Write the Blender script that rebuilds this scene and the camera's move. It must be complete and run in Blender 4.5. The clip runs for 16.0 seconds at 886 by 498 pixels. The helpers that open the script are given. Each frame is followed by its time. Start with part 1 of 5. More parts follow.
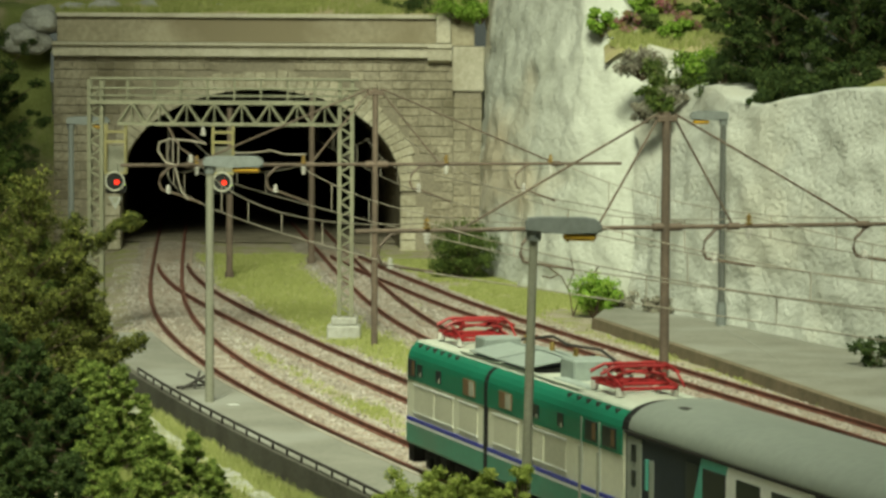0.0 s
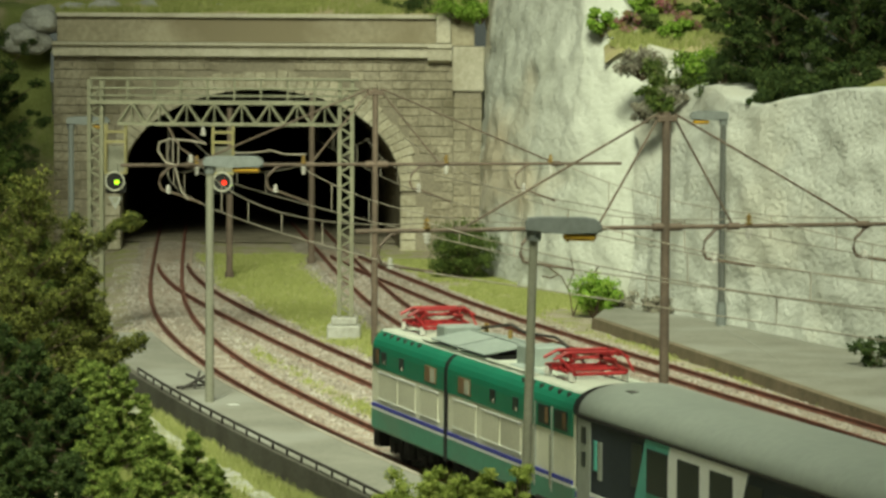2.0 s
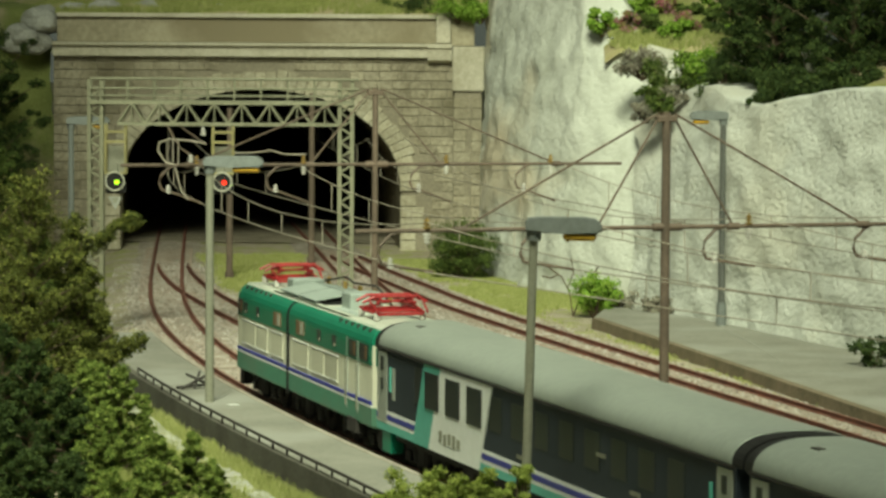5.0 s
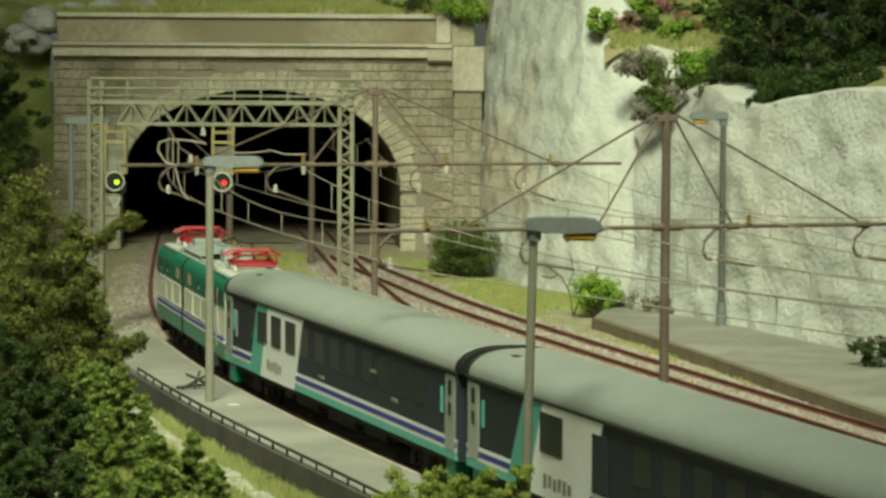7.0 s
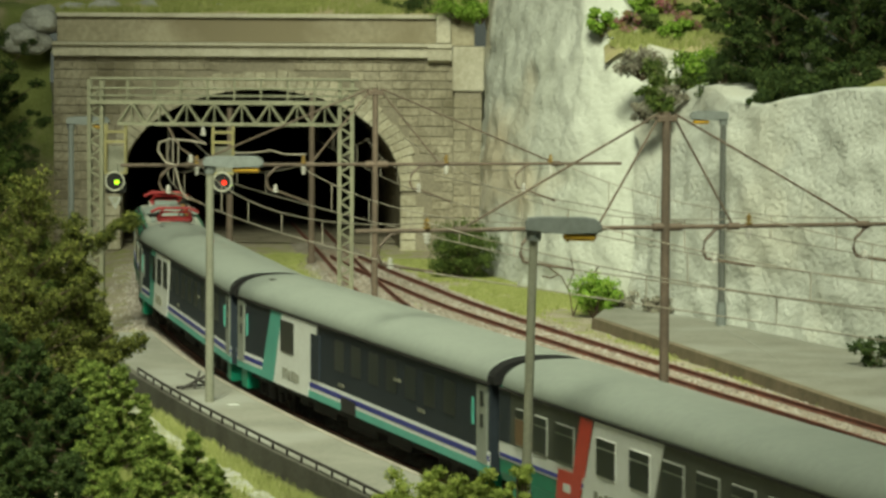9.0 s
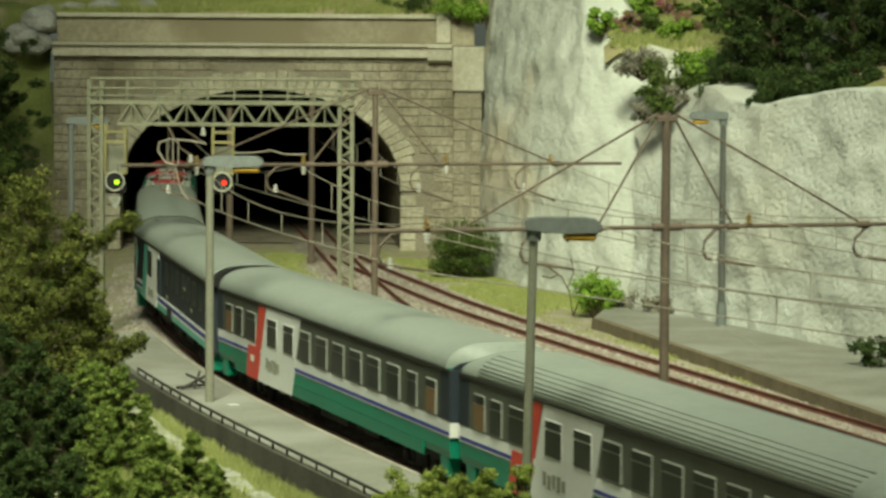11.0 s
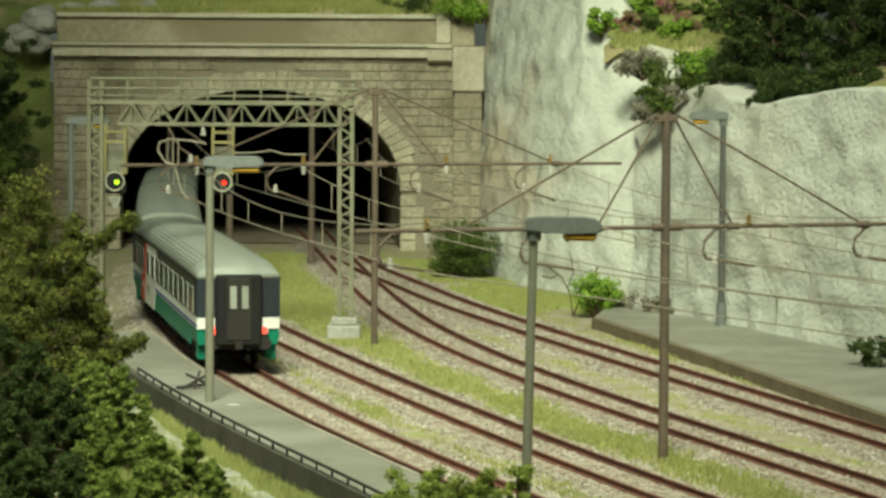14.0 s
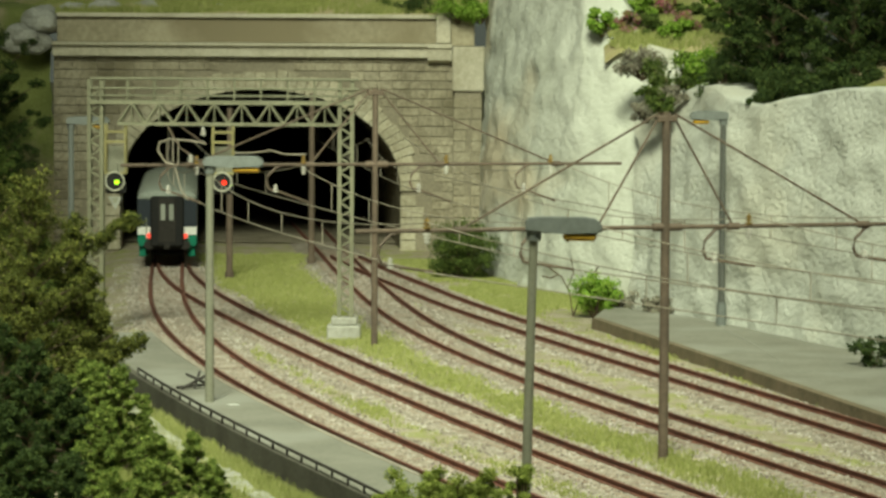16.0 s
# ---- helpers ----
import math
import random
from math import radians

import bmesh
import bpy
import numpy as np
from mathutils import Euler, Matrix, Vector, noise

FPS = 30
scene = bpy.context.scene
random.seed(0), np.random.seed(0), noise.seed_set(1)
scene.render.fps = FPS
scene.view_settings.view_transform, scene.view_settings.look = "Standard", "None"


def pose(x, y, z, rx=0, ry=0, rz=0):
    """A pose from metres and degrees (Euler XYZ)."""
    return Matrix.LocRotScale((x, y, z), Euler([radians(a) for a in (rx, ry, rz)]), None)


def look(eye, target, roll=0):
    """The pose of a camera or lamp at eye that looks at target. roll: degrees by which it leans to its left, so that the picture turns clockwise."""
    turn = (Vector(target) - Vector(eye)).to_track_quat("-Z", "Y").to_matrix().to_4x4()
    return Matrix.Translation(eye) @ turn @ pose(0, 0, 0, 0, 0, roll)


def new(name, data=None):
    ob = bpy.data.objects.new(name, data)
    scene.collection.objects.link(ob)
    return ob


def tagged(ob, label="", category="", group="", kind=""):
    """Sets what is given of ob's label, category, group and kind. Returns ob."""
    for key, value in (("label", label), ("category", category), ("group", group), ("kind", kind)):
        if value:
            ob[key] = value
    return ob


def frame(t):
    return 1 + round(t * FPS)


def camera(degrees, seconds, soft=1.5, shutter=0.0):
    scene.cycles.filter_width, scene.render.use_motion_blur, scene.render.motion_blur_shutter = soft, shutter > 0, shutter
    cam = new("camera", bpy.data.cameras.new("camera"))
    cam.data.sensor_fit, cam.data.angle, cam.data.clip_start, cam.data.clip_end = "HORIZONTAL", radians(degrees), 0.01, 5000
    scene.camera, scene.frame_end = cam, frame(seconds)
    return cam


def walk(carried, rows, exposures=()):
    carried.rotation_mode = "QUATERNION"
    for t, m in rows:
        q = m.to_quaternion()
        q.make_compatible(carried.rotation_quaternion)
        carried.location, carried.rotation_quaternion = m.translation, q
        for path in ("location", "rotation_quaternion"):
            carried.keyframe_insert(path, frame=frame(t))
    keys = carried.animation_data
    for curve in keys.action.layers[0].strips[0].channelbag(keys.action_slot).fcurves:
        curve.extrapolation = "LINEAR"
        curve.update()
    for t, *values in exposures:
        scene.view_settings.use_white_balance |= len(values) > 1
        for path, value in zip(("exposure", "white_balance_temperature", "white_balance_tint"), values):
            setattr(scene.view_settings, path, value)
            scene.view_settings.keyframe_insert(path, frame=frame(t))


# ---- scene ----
# A model railway in 1:87. Lengths in the code are full-size metres of the prototype; S makes them model metres.
S = 1 / 87.0
cam = camera(14.89, 16.0, soft=2.9, shutter=0.3)
EYE_Z = 12.936
eye_pose = Matrix.Translation((0, 0, EYE_Z * S)) @ pose(0, 0, 0, 90 - 4.0305, 0, 0) @ pose(0, 0, 0, 0, 0, 0.362)
walk(cam, [(0, eye_pose), (16, eye_pose)], exposures=[(0, 0.0, 7300, -16), (16, 0.0, 7300, -16)])

# ---- light: even hall light and one added spot ----
world = bpy.data.worlds.new("hall")
scene.world = world
world.use_nodes = True
world.node_tree.nodes["Background"].inputs[0].default_value = (0.78, 0.82, 0.80, 1)
world.node_tree.nodes["Background"].inputs[1].default_value = 0.105


def vignette_spot(x, y, z, tx, ty, tz, width, cone, narrow, watts):
    """An added spot with a smooth edge, imitating a vignette; narrow is the breadth of its pool against its length."""
    d = bpy.data.lights.new("vignette_spot", "SPOT")
    d.shadow_soft_size, d.spot_size, d.spot_blend, d.energy, d.color = width * S, radians(cone), 1.0, watts, (1.0, 0.96, 0.88)
    ob = new("vignette_spot", d)
    ob.matrix_world = look((x * S, y * S, z * S), (tx * S, ty * S, tz * S)) @ Matrix.Diagonal((narrow, 1, 1, 1))
    return ob


# unseen main lamp; narrow pool darkens the view's edges like a lens vignette
vignette_spot(-7, 44, 88, -1.0, 123, 4, 26, 86, 0.195, 246.0)

# ---- materials ----
MATS = {}


def material(name, c1, c2=None, rough=0.8, scale=1.0, fine=12.0, bump=0.0, metal=0.0, c3=None, mix3=0.55, emit=0.0, contrast=0.5, spec=0.3, long_y=1.0):
    """Two noise scales between two colours (a third in patches), with bump; sizes in prototype metres."""
    if name in MATS:
        return MATS[name]
    m = bpy.data.materials.new(name)
    m.use_nodes = True
    nt = m.node_tree
    b = nt.nodes["Principled BSDF"]
    b.inputs["Roughness"].default_value = rough
    b.inputs["Metallic"].default_value = metal
    b.inputs["Specular IOR Level"].default_value = spec
    c2 = c2 or tuple(v * 0.8 for v in c1)
    tc = nt.nodes.new("ShaderNodeTexCoord")
    mp = nt.nodes.new("ShaderNodeMapping")
    mp.inputs["Scale"].default_value = (87, 87 / long_y, 87)
    nt.links.new(tc.outputs["Object"], mp.inputs[0])
    n1 = nt.nodes.new("ShaderNodeTexNoise")
    n1.inputs["Scale"].default_value, n1.inputs["Detail"].default_value = scale, 5
    n2 = nt.nodes.new("ShaderNodeTexNoise")
    n2.inputs["Scale"].default_value, n2.inputs["Detail"].default_value = fine, 4
    for n in (n1, n2):
        nt.links.new(mp.outputs[0], n.inputs["Vector"])
    add = nt.nodes.new("ShaderNodeMath")
    add.operation = "ADD"
    nt.links.new(n1.outputs[0], add.inputs[0])
    nt.links.new(n2.outputs[0], add.inputs[1])
    rng = nt.nodes.new("ShaderNodeMapRange")
    rng.inputs[1].default_value, rng.inputs[2].default_value = 1 - contrast / 2, 1 + contrast / 2
    nt.links.new(add.outputs[0], rng.inputs[0])
    mx = nt.nodes.new("ShaderNodeMix")
    mx.data_type = "RGBA"
    mx.inputs[6].default_value, mx.inputs[7].default_value = (*c1, 1), (*c2, 1)
    nt.links.new(rng.outputs[0], mx.inputs[0])
    out = mx.outputs[2]
    if c3:
        n3 = nt.nodes.new("ShaderNodeTexNoise")
        n3.inputs["Scale"].default_value, n3.inputs["Detail"].default_value = scale * 0.37, 6
        nt.links.new(mp.outputs[0], n3.inputs["Vector"])
        r3 = nt.nodes.new("ShaderNodeMapRange")
        r3.inputs[1].default_value, r3.inputs[2].default_value = mix3 - 0.06, mix3 + 0.06
        nt.links.new(n3.outputs[0], r3.inputs[0])
        m3 = nt.nodes.new("ShaderNodeMix")
        m3.data_type = "RGBA"
        m3.inputs[7].default_value = (*c3, 1)
        nt.links.new(r3.outputs[0], m3.inputs[0])
        nt.links.new(out, m3.inputs[6])
        out = m3.outputs[2]
    # small differences from object to object
    oi = nt.nodes.new("ShaderNodeObjectInfo")
    hv = nt.nodes.new("ShaderNodeHueSaturation")
    vr = nt.nodes.new("ShaderNodeMapRange")
    vr.inputs[3].default_value, vr.inputs[4].default_value = 0.88, 1.12
    nt.links.new(oi.outputs["Random"], vr.inputs[0])
    nt.links.new(vr.outputs[0], hv.inputs["Value"])
    nt.links.new(out, hv.inputs["Color"])
    nt.links.new(hv.outputs[0], b.inputs["Base Color"])
    if bump:
        bp = nt.nodes.new("ShaderNodeBump")
        bp.inputs["Strength"].default_value, bp.inputs["Distance"].default_value = 0.8, bump * S
        nt.links.new(add.outputs[0], bp.inputs["Height"])
        nt.links.new(bp.outputs[0], b.inputs["Normal"])
    if emit:
        b.inputs["Emission Color"].default_value, b.inputs["Emission Strength"].default_value = (*c1, 1), emit
    MATS[name] = m
    return m


def leaf_material(name, c1, c2, c3):
    """Foliage: the colour changes from leaf to leaf."""
    if name in MATS:
        return MATS[name]
    m = bpy.data.materials.new(name)
    m.use_nodes = True
    nt = m.node_tree
    b = nt.nodes["Principled BSDF"]
    b.inputs["Roughness"].default_value, b.inputs["Specular IOR Level"].default_value = 0.85, 0.15
    g = nt.nodes.new("ShaderNodeNewGeometry")
    r = nt.nodes.new("ShaderNodeValToRGB")
    e = r.color_ramp.elements
    e[0].color, e[1].color = (*c1, 1), (*c3, 1)
    e.new(0.5).color = (*c2, 1)
    nt.links.new(g.outputs["Random Per Island"], r.inputs[0])
    nt.links.new(r.outputs[0], b.inputs["Base Color"])
    b.inputs["Subsurface Weight"].default_value = 0.0
    MATS[name] = m
    return m


GROUND = material("earth", (0.42, 0.375, 0.28), (0.27, 0.235, 0.17), 0.95, 1.9, 8, 0.10, c3=(0.30, 0.31, 0.13), mix3=0.56)
BALLAST = material("ballast", (0.46, 0.42, 0.35), (0.19, 0.155, 0.12), 0.95, 2.2, 7, 0.12, contrast=0.5)
RUST = material("rusty_rail", (0.20, 0.085, 0.06), (0.12, 0.055, 0.042), 0.7, 1.5, 14, 0.01)
SLEEPER = material("sleeper", (0.36, 0.29, 0.23), (0.24, 0.18, 0.14), 0.9, 1.5, 14, 0.02)
ASPHALT = material("asphalt", (0.29, 0.285, 0.24), (0.205, 0.205, 0.17), 0.9, 0.5, 9, 0.012, c3=(0.31, 0.31, 0.27), mix3=0.56)
KERB = material("kerb_stone", (0.36, 0.33, 0.27), (0.25, 0.22, 0.18), 0.9, 0.8, 9, 0.02)
EDGE = material("brown_edge", (0.24, 0.19, 0.13), (0.15, 0.13, 0.08), 0.95, 0.8, 8, 0.05)
RETAIN = material("dark_concrete", (0.125, 0.12, 0.095), (0.075, 0.07, 0.055), 0.9, 0.5, 9, 0.02)
IRON = material("dark_iron", (0.055, 0.05, 0.045), (0.035, 0.03, 0.028), 0.6, 1.2, 9, 0)
GREYMETAL = material("grey_paint_metal", (0.235, 0.235, 0.18), (0.18, 0.18, 0.135), 0.55, 0.8, 9, 0)
LAMPHEAD = material("lamp_head_grey", (0.20, 0.22, 0.21), (0.15, 0.165, 0.155), 0.5, 0.8, 9, 0)
DARKPOLE = material("dark_pole_paint", (0.12, 0.125, 0.115), (0.085, 0.09, 0.08), 0.55, 0.8, 9, 0)
AMBER = material("amber_lens", (0.46, 0.28, 0.04), (0.38, 0.22, 0.03), 0.3, 1, 6, 0)
MASTBROWN = material("brown_mast", (0.155, 0.118, 0.088), (0.10, 0.078, 0.06), 0.6, 1.0, 9, 0)
GANTRY = material("gantry_olive", (0.225, 0.225, 0.155), (0.155, 0.155, 0.105), 0.7, 0.8, 9, 0)
OCHRE = material("ochre_paint", (0.29, 0.26, 0.12), (0.22, 0.20, 0.09), 0.7, 0.8, 9, 0)
CONCRETE = material("pale_concrete", (0.46, 0.46, 0.41), (0.33, 0.33, 0.28), 0.9, 0.6, 7, 0.03)
MORTAR = material("mortar", (0.29, 0.26, 0.195), (0.19, 0.17, 0.125), 0.95, 0.5, 7, 0.03)
MASONRY = material("masonry", (0.40, 0.365, 0.275), (0.21, 0.185, 0.13), 0.95, 0.45, 5, 0.10, c3=(0.17, 0.15, 0.10), mix3=0.56)
VOUSSOIR = material("voussoir_stone", (0.50, 0.47, 0.36), (0.30, 0.27, 0.19), 0.95, 0.5, 5, 0.05)
CORNICE = material("cornice_stone", (0.42, 0.38, 0.275), (0.27, 0.24, 0.165), 0.9, 0.3, 4, 0.03, c3=(0.25, 0.215, 0.14), mix3=0.54)
# brown stone colour of the tunnel lining and floor
LININGSTONE = material("lining_stone", (0.27, 0.24, 0.18), (0.16, 0.145, 0.11), 1.0, 0.5, 4, 0, spec=0.0)
ROCK = material("gunite_rock", (0.76, 0.78, 0.70), (0.58, 0.60, 0.51), 0.95, 0.30, 3.4, 0.12, c3=(0.64, 0.57, 0.43), mix3=0.585, contrast=0.8, long_y=1.6)
ROCKR = material("gunite_rock_grey", (0.76, 0.78, 0.71), (0.57, 0.59, 0.53), 0.95, 0.4, 4.5, 0.15, long_y=1.4, c3=(0.66, 0.66, 0.57), mix3=0.58, contrast=0.7)
BOULDER = material("boulder", (0.48, 0.48, 0.44), (0.30, 0.30, 0.27), 0.95, 0.8, 5, 0.08)
GRASSBANK = material("grass_bank", (0.22, 0.25, 0.085), (0.14, 0.165, 0.05), 0.95, 0.6, 9, 0.10, c3=(0.31, 0.275, 0.17), mix3=0.53)
INSUL = material("white_insulator", (0.60, 0.59, 0.54), (0.46, 0.45, 0.40), 0.3, 2, 9, 0)
BRASS = material("brass_insulator", (0.42, 0.30, 0.10), (0.30, 0.2, 0.07), 0.45, 2, 9, 0, metal=0.5)
WIRE = material("wire", (0.34, 0.31, 0.25), (0.27, 0.24, 0.19), 0.6, 1, 9, 0)
CREAM = material("cream_rim", (0.40, 0.40, 0.32), (0.32, 0.32, 0.26), 0.6, 2, 9, 0)
BLACK = material("matt_black", (0.015, 0.015, 0.014), (0.01, 0.01, 0.01), 0.7, 2, 9, 0)
REDGLOW = material("red_signal_light", (0.95, 0.03, 0.02), (0.95, 0.03, 0.02), 0.3, emit=1.5)
GREENGLOW = material("green_signal_light", (0.55, 0.95, 0.05), (0.55, 0.95, 0.05), 0.3, emit=1.3)
TAILGLOW = material("tail_light", (1.0, 0.10, 0.08), (1.0, 0.10, 0.08), 0.3, emit=0.6)
GREEN = material("loco_green", (0.016, 0.185, 0.108), (0.013, 0.155, 0.09), 0.36, 0.6, 6, 0, spec=0.5)
GRILLE = material("grille_cream", (0.56, 0.55, 0.43), (0.47, 0.46, 0.36), 0.6, 0.6, 14, 0.01)
LOCOCREAM = material("loco_cream", (0.70, 0.69, 0.55), (0.62, 0.61, 0.48), 0.45, 0.6, 6, 0, spec=0.5)
# skirt green lightened for the light it catches, plus weathered patches
SKIRTGREEN = material("lit_weathered_green", (0.075, 0.235, 0.155), (0.065, 0.19, 0.13), 0.5, 0.7, 6, 0, c3=(0.09, 0.19, 0.13))
PILASTERCAP = material("pale_cap_stone", (0.55, 0.52, 0.42), (0.40, 0.37, 0.28), 0.95, 0.5, 5, 0.04)
MOSS = material("mossy_turf", (0.34, 0.36, 0.12), (0.23, 0.255, 0.075), 0.95, 0.8, 9, 0.10, c3=(0.40, 0.345, 0.20), mix3=0.54)
LOCOROOF = material("loco_roof", (0.47, 0.49, 0.42), (0.38, 0.41, 0.34), 0.6, 0.8, 6, 0)
EQUIP = material("roof_equipment_grey", (0.32, 0.37, 0.335), (0.25, 0.29, 0.265), 0.55, 0.8, 6, 0)
REDPAN = material("red_pantograph", (0.36, 0.025, 0.03), (0.24, 0.018, 0.021), 0.45, 1, 9, 0)
BLUE = material("stripe_blue", (0.03, 0.035, 0.30), (0.025, 0.03, 0.25), 0.4, 1, 6, 0)
WHITE = material("stripe_white", (0.72, 0.73, 0.70), (0.65, 0.66, 0.62), 0.45, 1, 6, 0)
NAVY = material("coach_navy", (0.030, 0.038, 0.048), (0.024, 0.030, 0.038), 0.55, 0.5, 5, 0, spec=0.2)
COACHROOF = material("coach_roof_grey", (0.275, 0.30, 0.265), (0.23, 0.255, 0.225), 0.45, 0.4, 5, 0)
UNDER = material("underframe_dark", (0.035, 0.032, 0.028), (0.022, 0.02, 0.018), 0.85, 1, 6, 0)
TEAL = material("panel_teal", (0.12, 0.42, 0.34), (0.10, 0.36, 0.29), 0.45, 1, 6, 0)
COACHGREEN = material("coach_green", (0.015, 0.20, 0.12), (0.012, 0.17, 0.10), 0.45, 0.6, 6, 0)
COACHRED = material("panel_red", (0.62, 0.07, 0.05), (0.55, 0.06, 0.045), 0.45, 1, 6, 0)
DARKBAND = material("window_band_dark", (0.105, 0.11, 0.088), (0.08, 0.085, 0.068), 0.55, 0.6, 6, 0, spec=0.2)
GLASS = material("dark_window_glass", (0.022, 0.027, 0.030), (0.016, 0.019, 0.021), 0.3, 0.6, 6, 0, spec=0.25)
CURTAIN = material("brown_window", (0.20, 0.12, 0.06), (0.15, 0.09, 0.05), 0.4, 0.6, 6, 0)
DOORGREY = material("door_grey", (0.34, 0.36, 0.31), (0.28, 0.30, 0.26), 0.45, 0.6, 6, 0)
WINFRAME = material("window_frame_silver", (0.33, 0.34, 0.30), (0.26, 0.27, 0.24), 0.4, 0.6, 6, 0)
YELLOW = material("brake_yellow", (0.50, 0.38, 0.05), (0.40, 0.3, 0.04), 0.6, 0.6, 6, 0)
BARK = material("bark", (0.13, 0.10, 0.06), (0.08, 0.06, 0.04), 0.95, 2, 12, 0.03)
STONE_CHIP = leaf_material("stone_chip", (0.13, 0.105, 0.085), (0.34, 0.305, 0.265), (0.52, 0.49, 0.44))
LEAF_SOFT = leaf_material("leaf_soft", (0.07, 0.105, 0.022), (0.14, 0.195, 0.042), (0.25, 0.30, 0.075))
LEAF_FRESH = leaf_material("leaf_fresh", (0.14, 0.19, 0.035), (0.25, 0.31, 0.07), (0.38, 0.42, 0.11))
LEAF_OLIVE = leaf_material("leaf_olive", (0.04, 0.05, 0.013), (0.085, 0.098, 0.024), (0.19, 0.20, 0.045))
LEAF_GREEN = leaf_material("leaf_green", (0.03, 0.05, 0.012), (0.07, 0.105, 0.025), (0.14, 0.18, 0.045))
LEAF_DARK = leaf_material("leaf_dark", (0.018, 0.032, 0.011), (0.038, 0.062, 0.018), (0.08, 0.11, 0.03))
LEAF_BRIGHT = leaf_material("leaf_bright", (0.09, 0.17, 0.02), (0.18, 0.31, 0.04), (0.32, 0.44, 0.09))
LEAF_GREY = leaf_material("leaf_grey", (0.16, 0.14, 0.11), (0.24, 0.22, 0.17), (0.30, 0.30, 0.22))
GRASS_BLADE = leaf_material("grass_blade", (0.22, 0.25, 0.075), (0.31, 0.34, 0.11), (0.40, 0.405, 0.18))
FLOWER = leaf_material("flower_mix", (0.30, 0.06, 0.13), (0.18, 0.23, 0.04), (0.38, 0.15, 0.24))


# ---- mesh helpers ----
def link(name, bm, mat, parent=None, label="", smooth=False):
    bmesh.ops.scale(bm, vec=(S, S, S), verts=bm.verts)
    bmesh.ops.recalc_face_normals(bm, faces=bm.faces)
    me = bpy.data.meshes.new(name)
    bm.to_mesh(me)
    bm.free()
    me.materials.append(mat)
    if smooth:
        me.shade_smooth()
    ob = new(name, me)
    if parent:
        ob.parent = parent
    if label:
        tagged(ob, label)
    return ob


def part(name, bm, mat, parent, label="", smooth=False):
    return link(name, bm, mat, parent, label, smooth)


def thing(name, x, y, z, rz, label, category, group="", kind=""):
    ob = new(name)
    ob.empty_display_size = 0.01
    ob.matrix_basis = pose(x * S, y * S, z * S, 0, 0, rz)
    return tagged(ob, label, category, group, kind)


def box(bm, x0, x1, y0, y1, z0, z1, bev=0.0, m=None):
    r = bmesh.ops.create_cube(bm, size=1.0)
    vs = r["verts"]
    for v in vs:
        v.co = Vector((x0 + (v.co.x + 0.5) * (x1 - x0), y0 + (v.co.y + 0.5) * (y1 - y0), z0 + (v.co.z + 0.5) * (z1 - z0)))
    if bev:
        es = list({e for v in vs for e in v.link_edges})
        vs = bmesh.ops.bevel(bm, geom=es, offset=bev, segments=1, affect="EDGES")["verts"]
    if m is not None:
        for v in {w for v in vs for f in v.link_faces for w in f.verts}:
            v.co = m @ v.co
    return bm


def bx(*a, bev=0.0):
    return box(bmesh.new(), *a, bev=bev)


def rod(bm, a, b, r, r2=None, n=8):
    """A round bar from a to b."""
    a, b = Vector(a), Vector(b)
    d = b - a
    m = Matrix.Translation((a + b) / 2) @ d.to_track_quat("Z", "Y").to_matrix().to_4x4()
    bmesh.ops.create_cone(bm, cap_ends=True, segments=n, radius1=r, radius2=r if r2 is None else r2, depth=d.length, matrix=m)
    return bm


def tube(bm, pts, r, n=6):
    """A bent round bar along the points."""
    pts = [Vector(p) for p in pts]
    rings = []
    for i, p in enumerate(pts):
        d = (pts[min(i + 1, len(pts) - 1)] - pts[max(i - 1, 0)]).normalized()
        q = d.to_track_quat("Z", "Y").to_matrix()
        rings.append([bm.verts.new(p + q @ Vector((r * math.cos(k * math.tau / n), r * math.sin(k * math.tau / n), 0))) for k in range(n)])
    for a, b in zip(rings, rings[1:]):
        for k in range(n):
            bm.faces.new((a[k], a[(k + 1) % n], b[(k + 1) % n], b[k]))
    bm.faces.new(rings[0])
    bm.faces.new(rings[-1])
    return bm


def disc(bm, c, r, depth, axis="y", n=24, r2=None):
    c = Vector(c)
    e = {"x": Vector((1, 0, 0)), "y": Vector((0, 1, 0)), "z": Vector((0, 0, 1))}[axis] * depth / 2
    return rod(bm, c - e, c + e, r, r2, n)


def prism(bm, poly, y0, y1, axis="y"):
    """Extrude a polygon of (u, z) pairs along y (or along x, or along z)."""
    def at(p, h):
        return {"y": (p[0], h, p[1]), "x": (h, p[0], p[1]), "z": (p[0], p[1], h)}[axis]
    a = [bm.verts.new(at(p, y0)) for p in poly]
    b = [bm.verts.new(at(p, y1)) for p in poly]
    bm.faces.new(a)
    bm.faces.new(b[::-1])
    for i in range(len(poly)):
        j = (i + 1) % len(poly)
        bm.faces.new((a[i], b[i], b[j], a[j]))
    return bm


def from_arrays(name, verts, faces, mat, parent=None, smooth=False):
    me = bpy.data.meshes.new(name)
    me.from_pydata([tuple(v) for v in np.asarray(verts) * S], [], [tuple(int(i) for i in f) for f in faces])
    me.materials.append(mat)
    if smooth:
        me.shade_smooth()
    ob = new(name, me)
    if parent:
        ob.parent = parent
    return ob


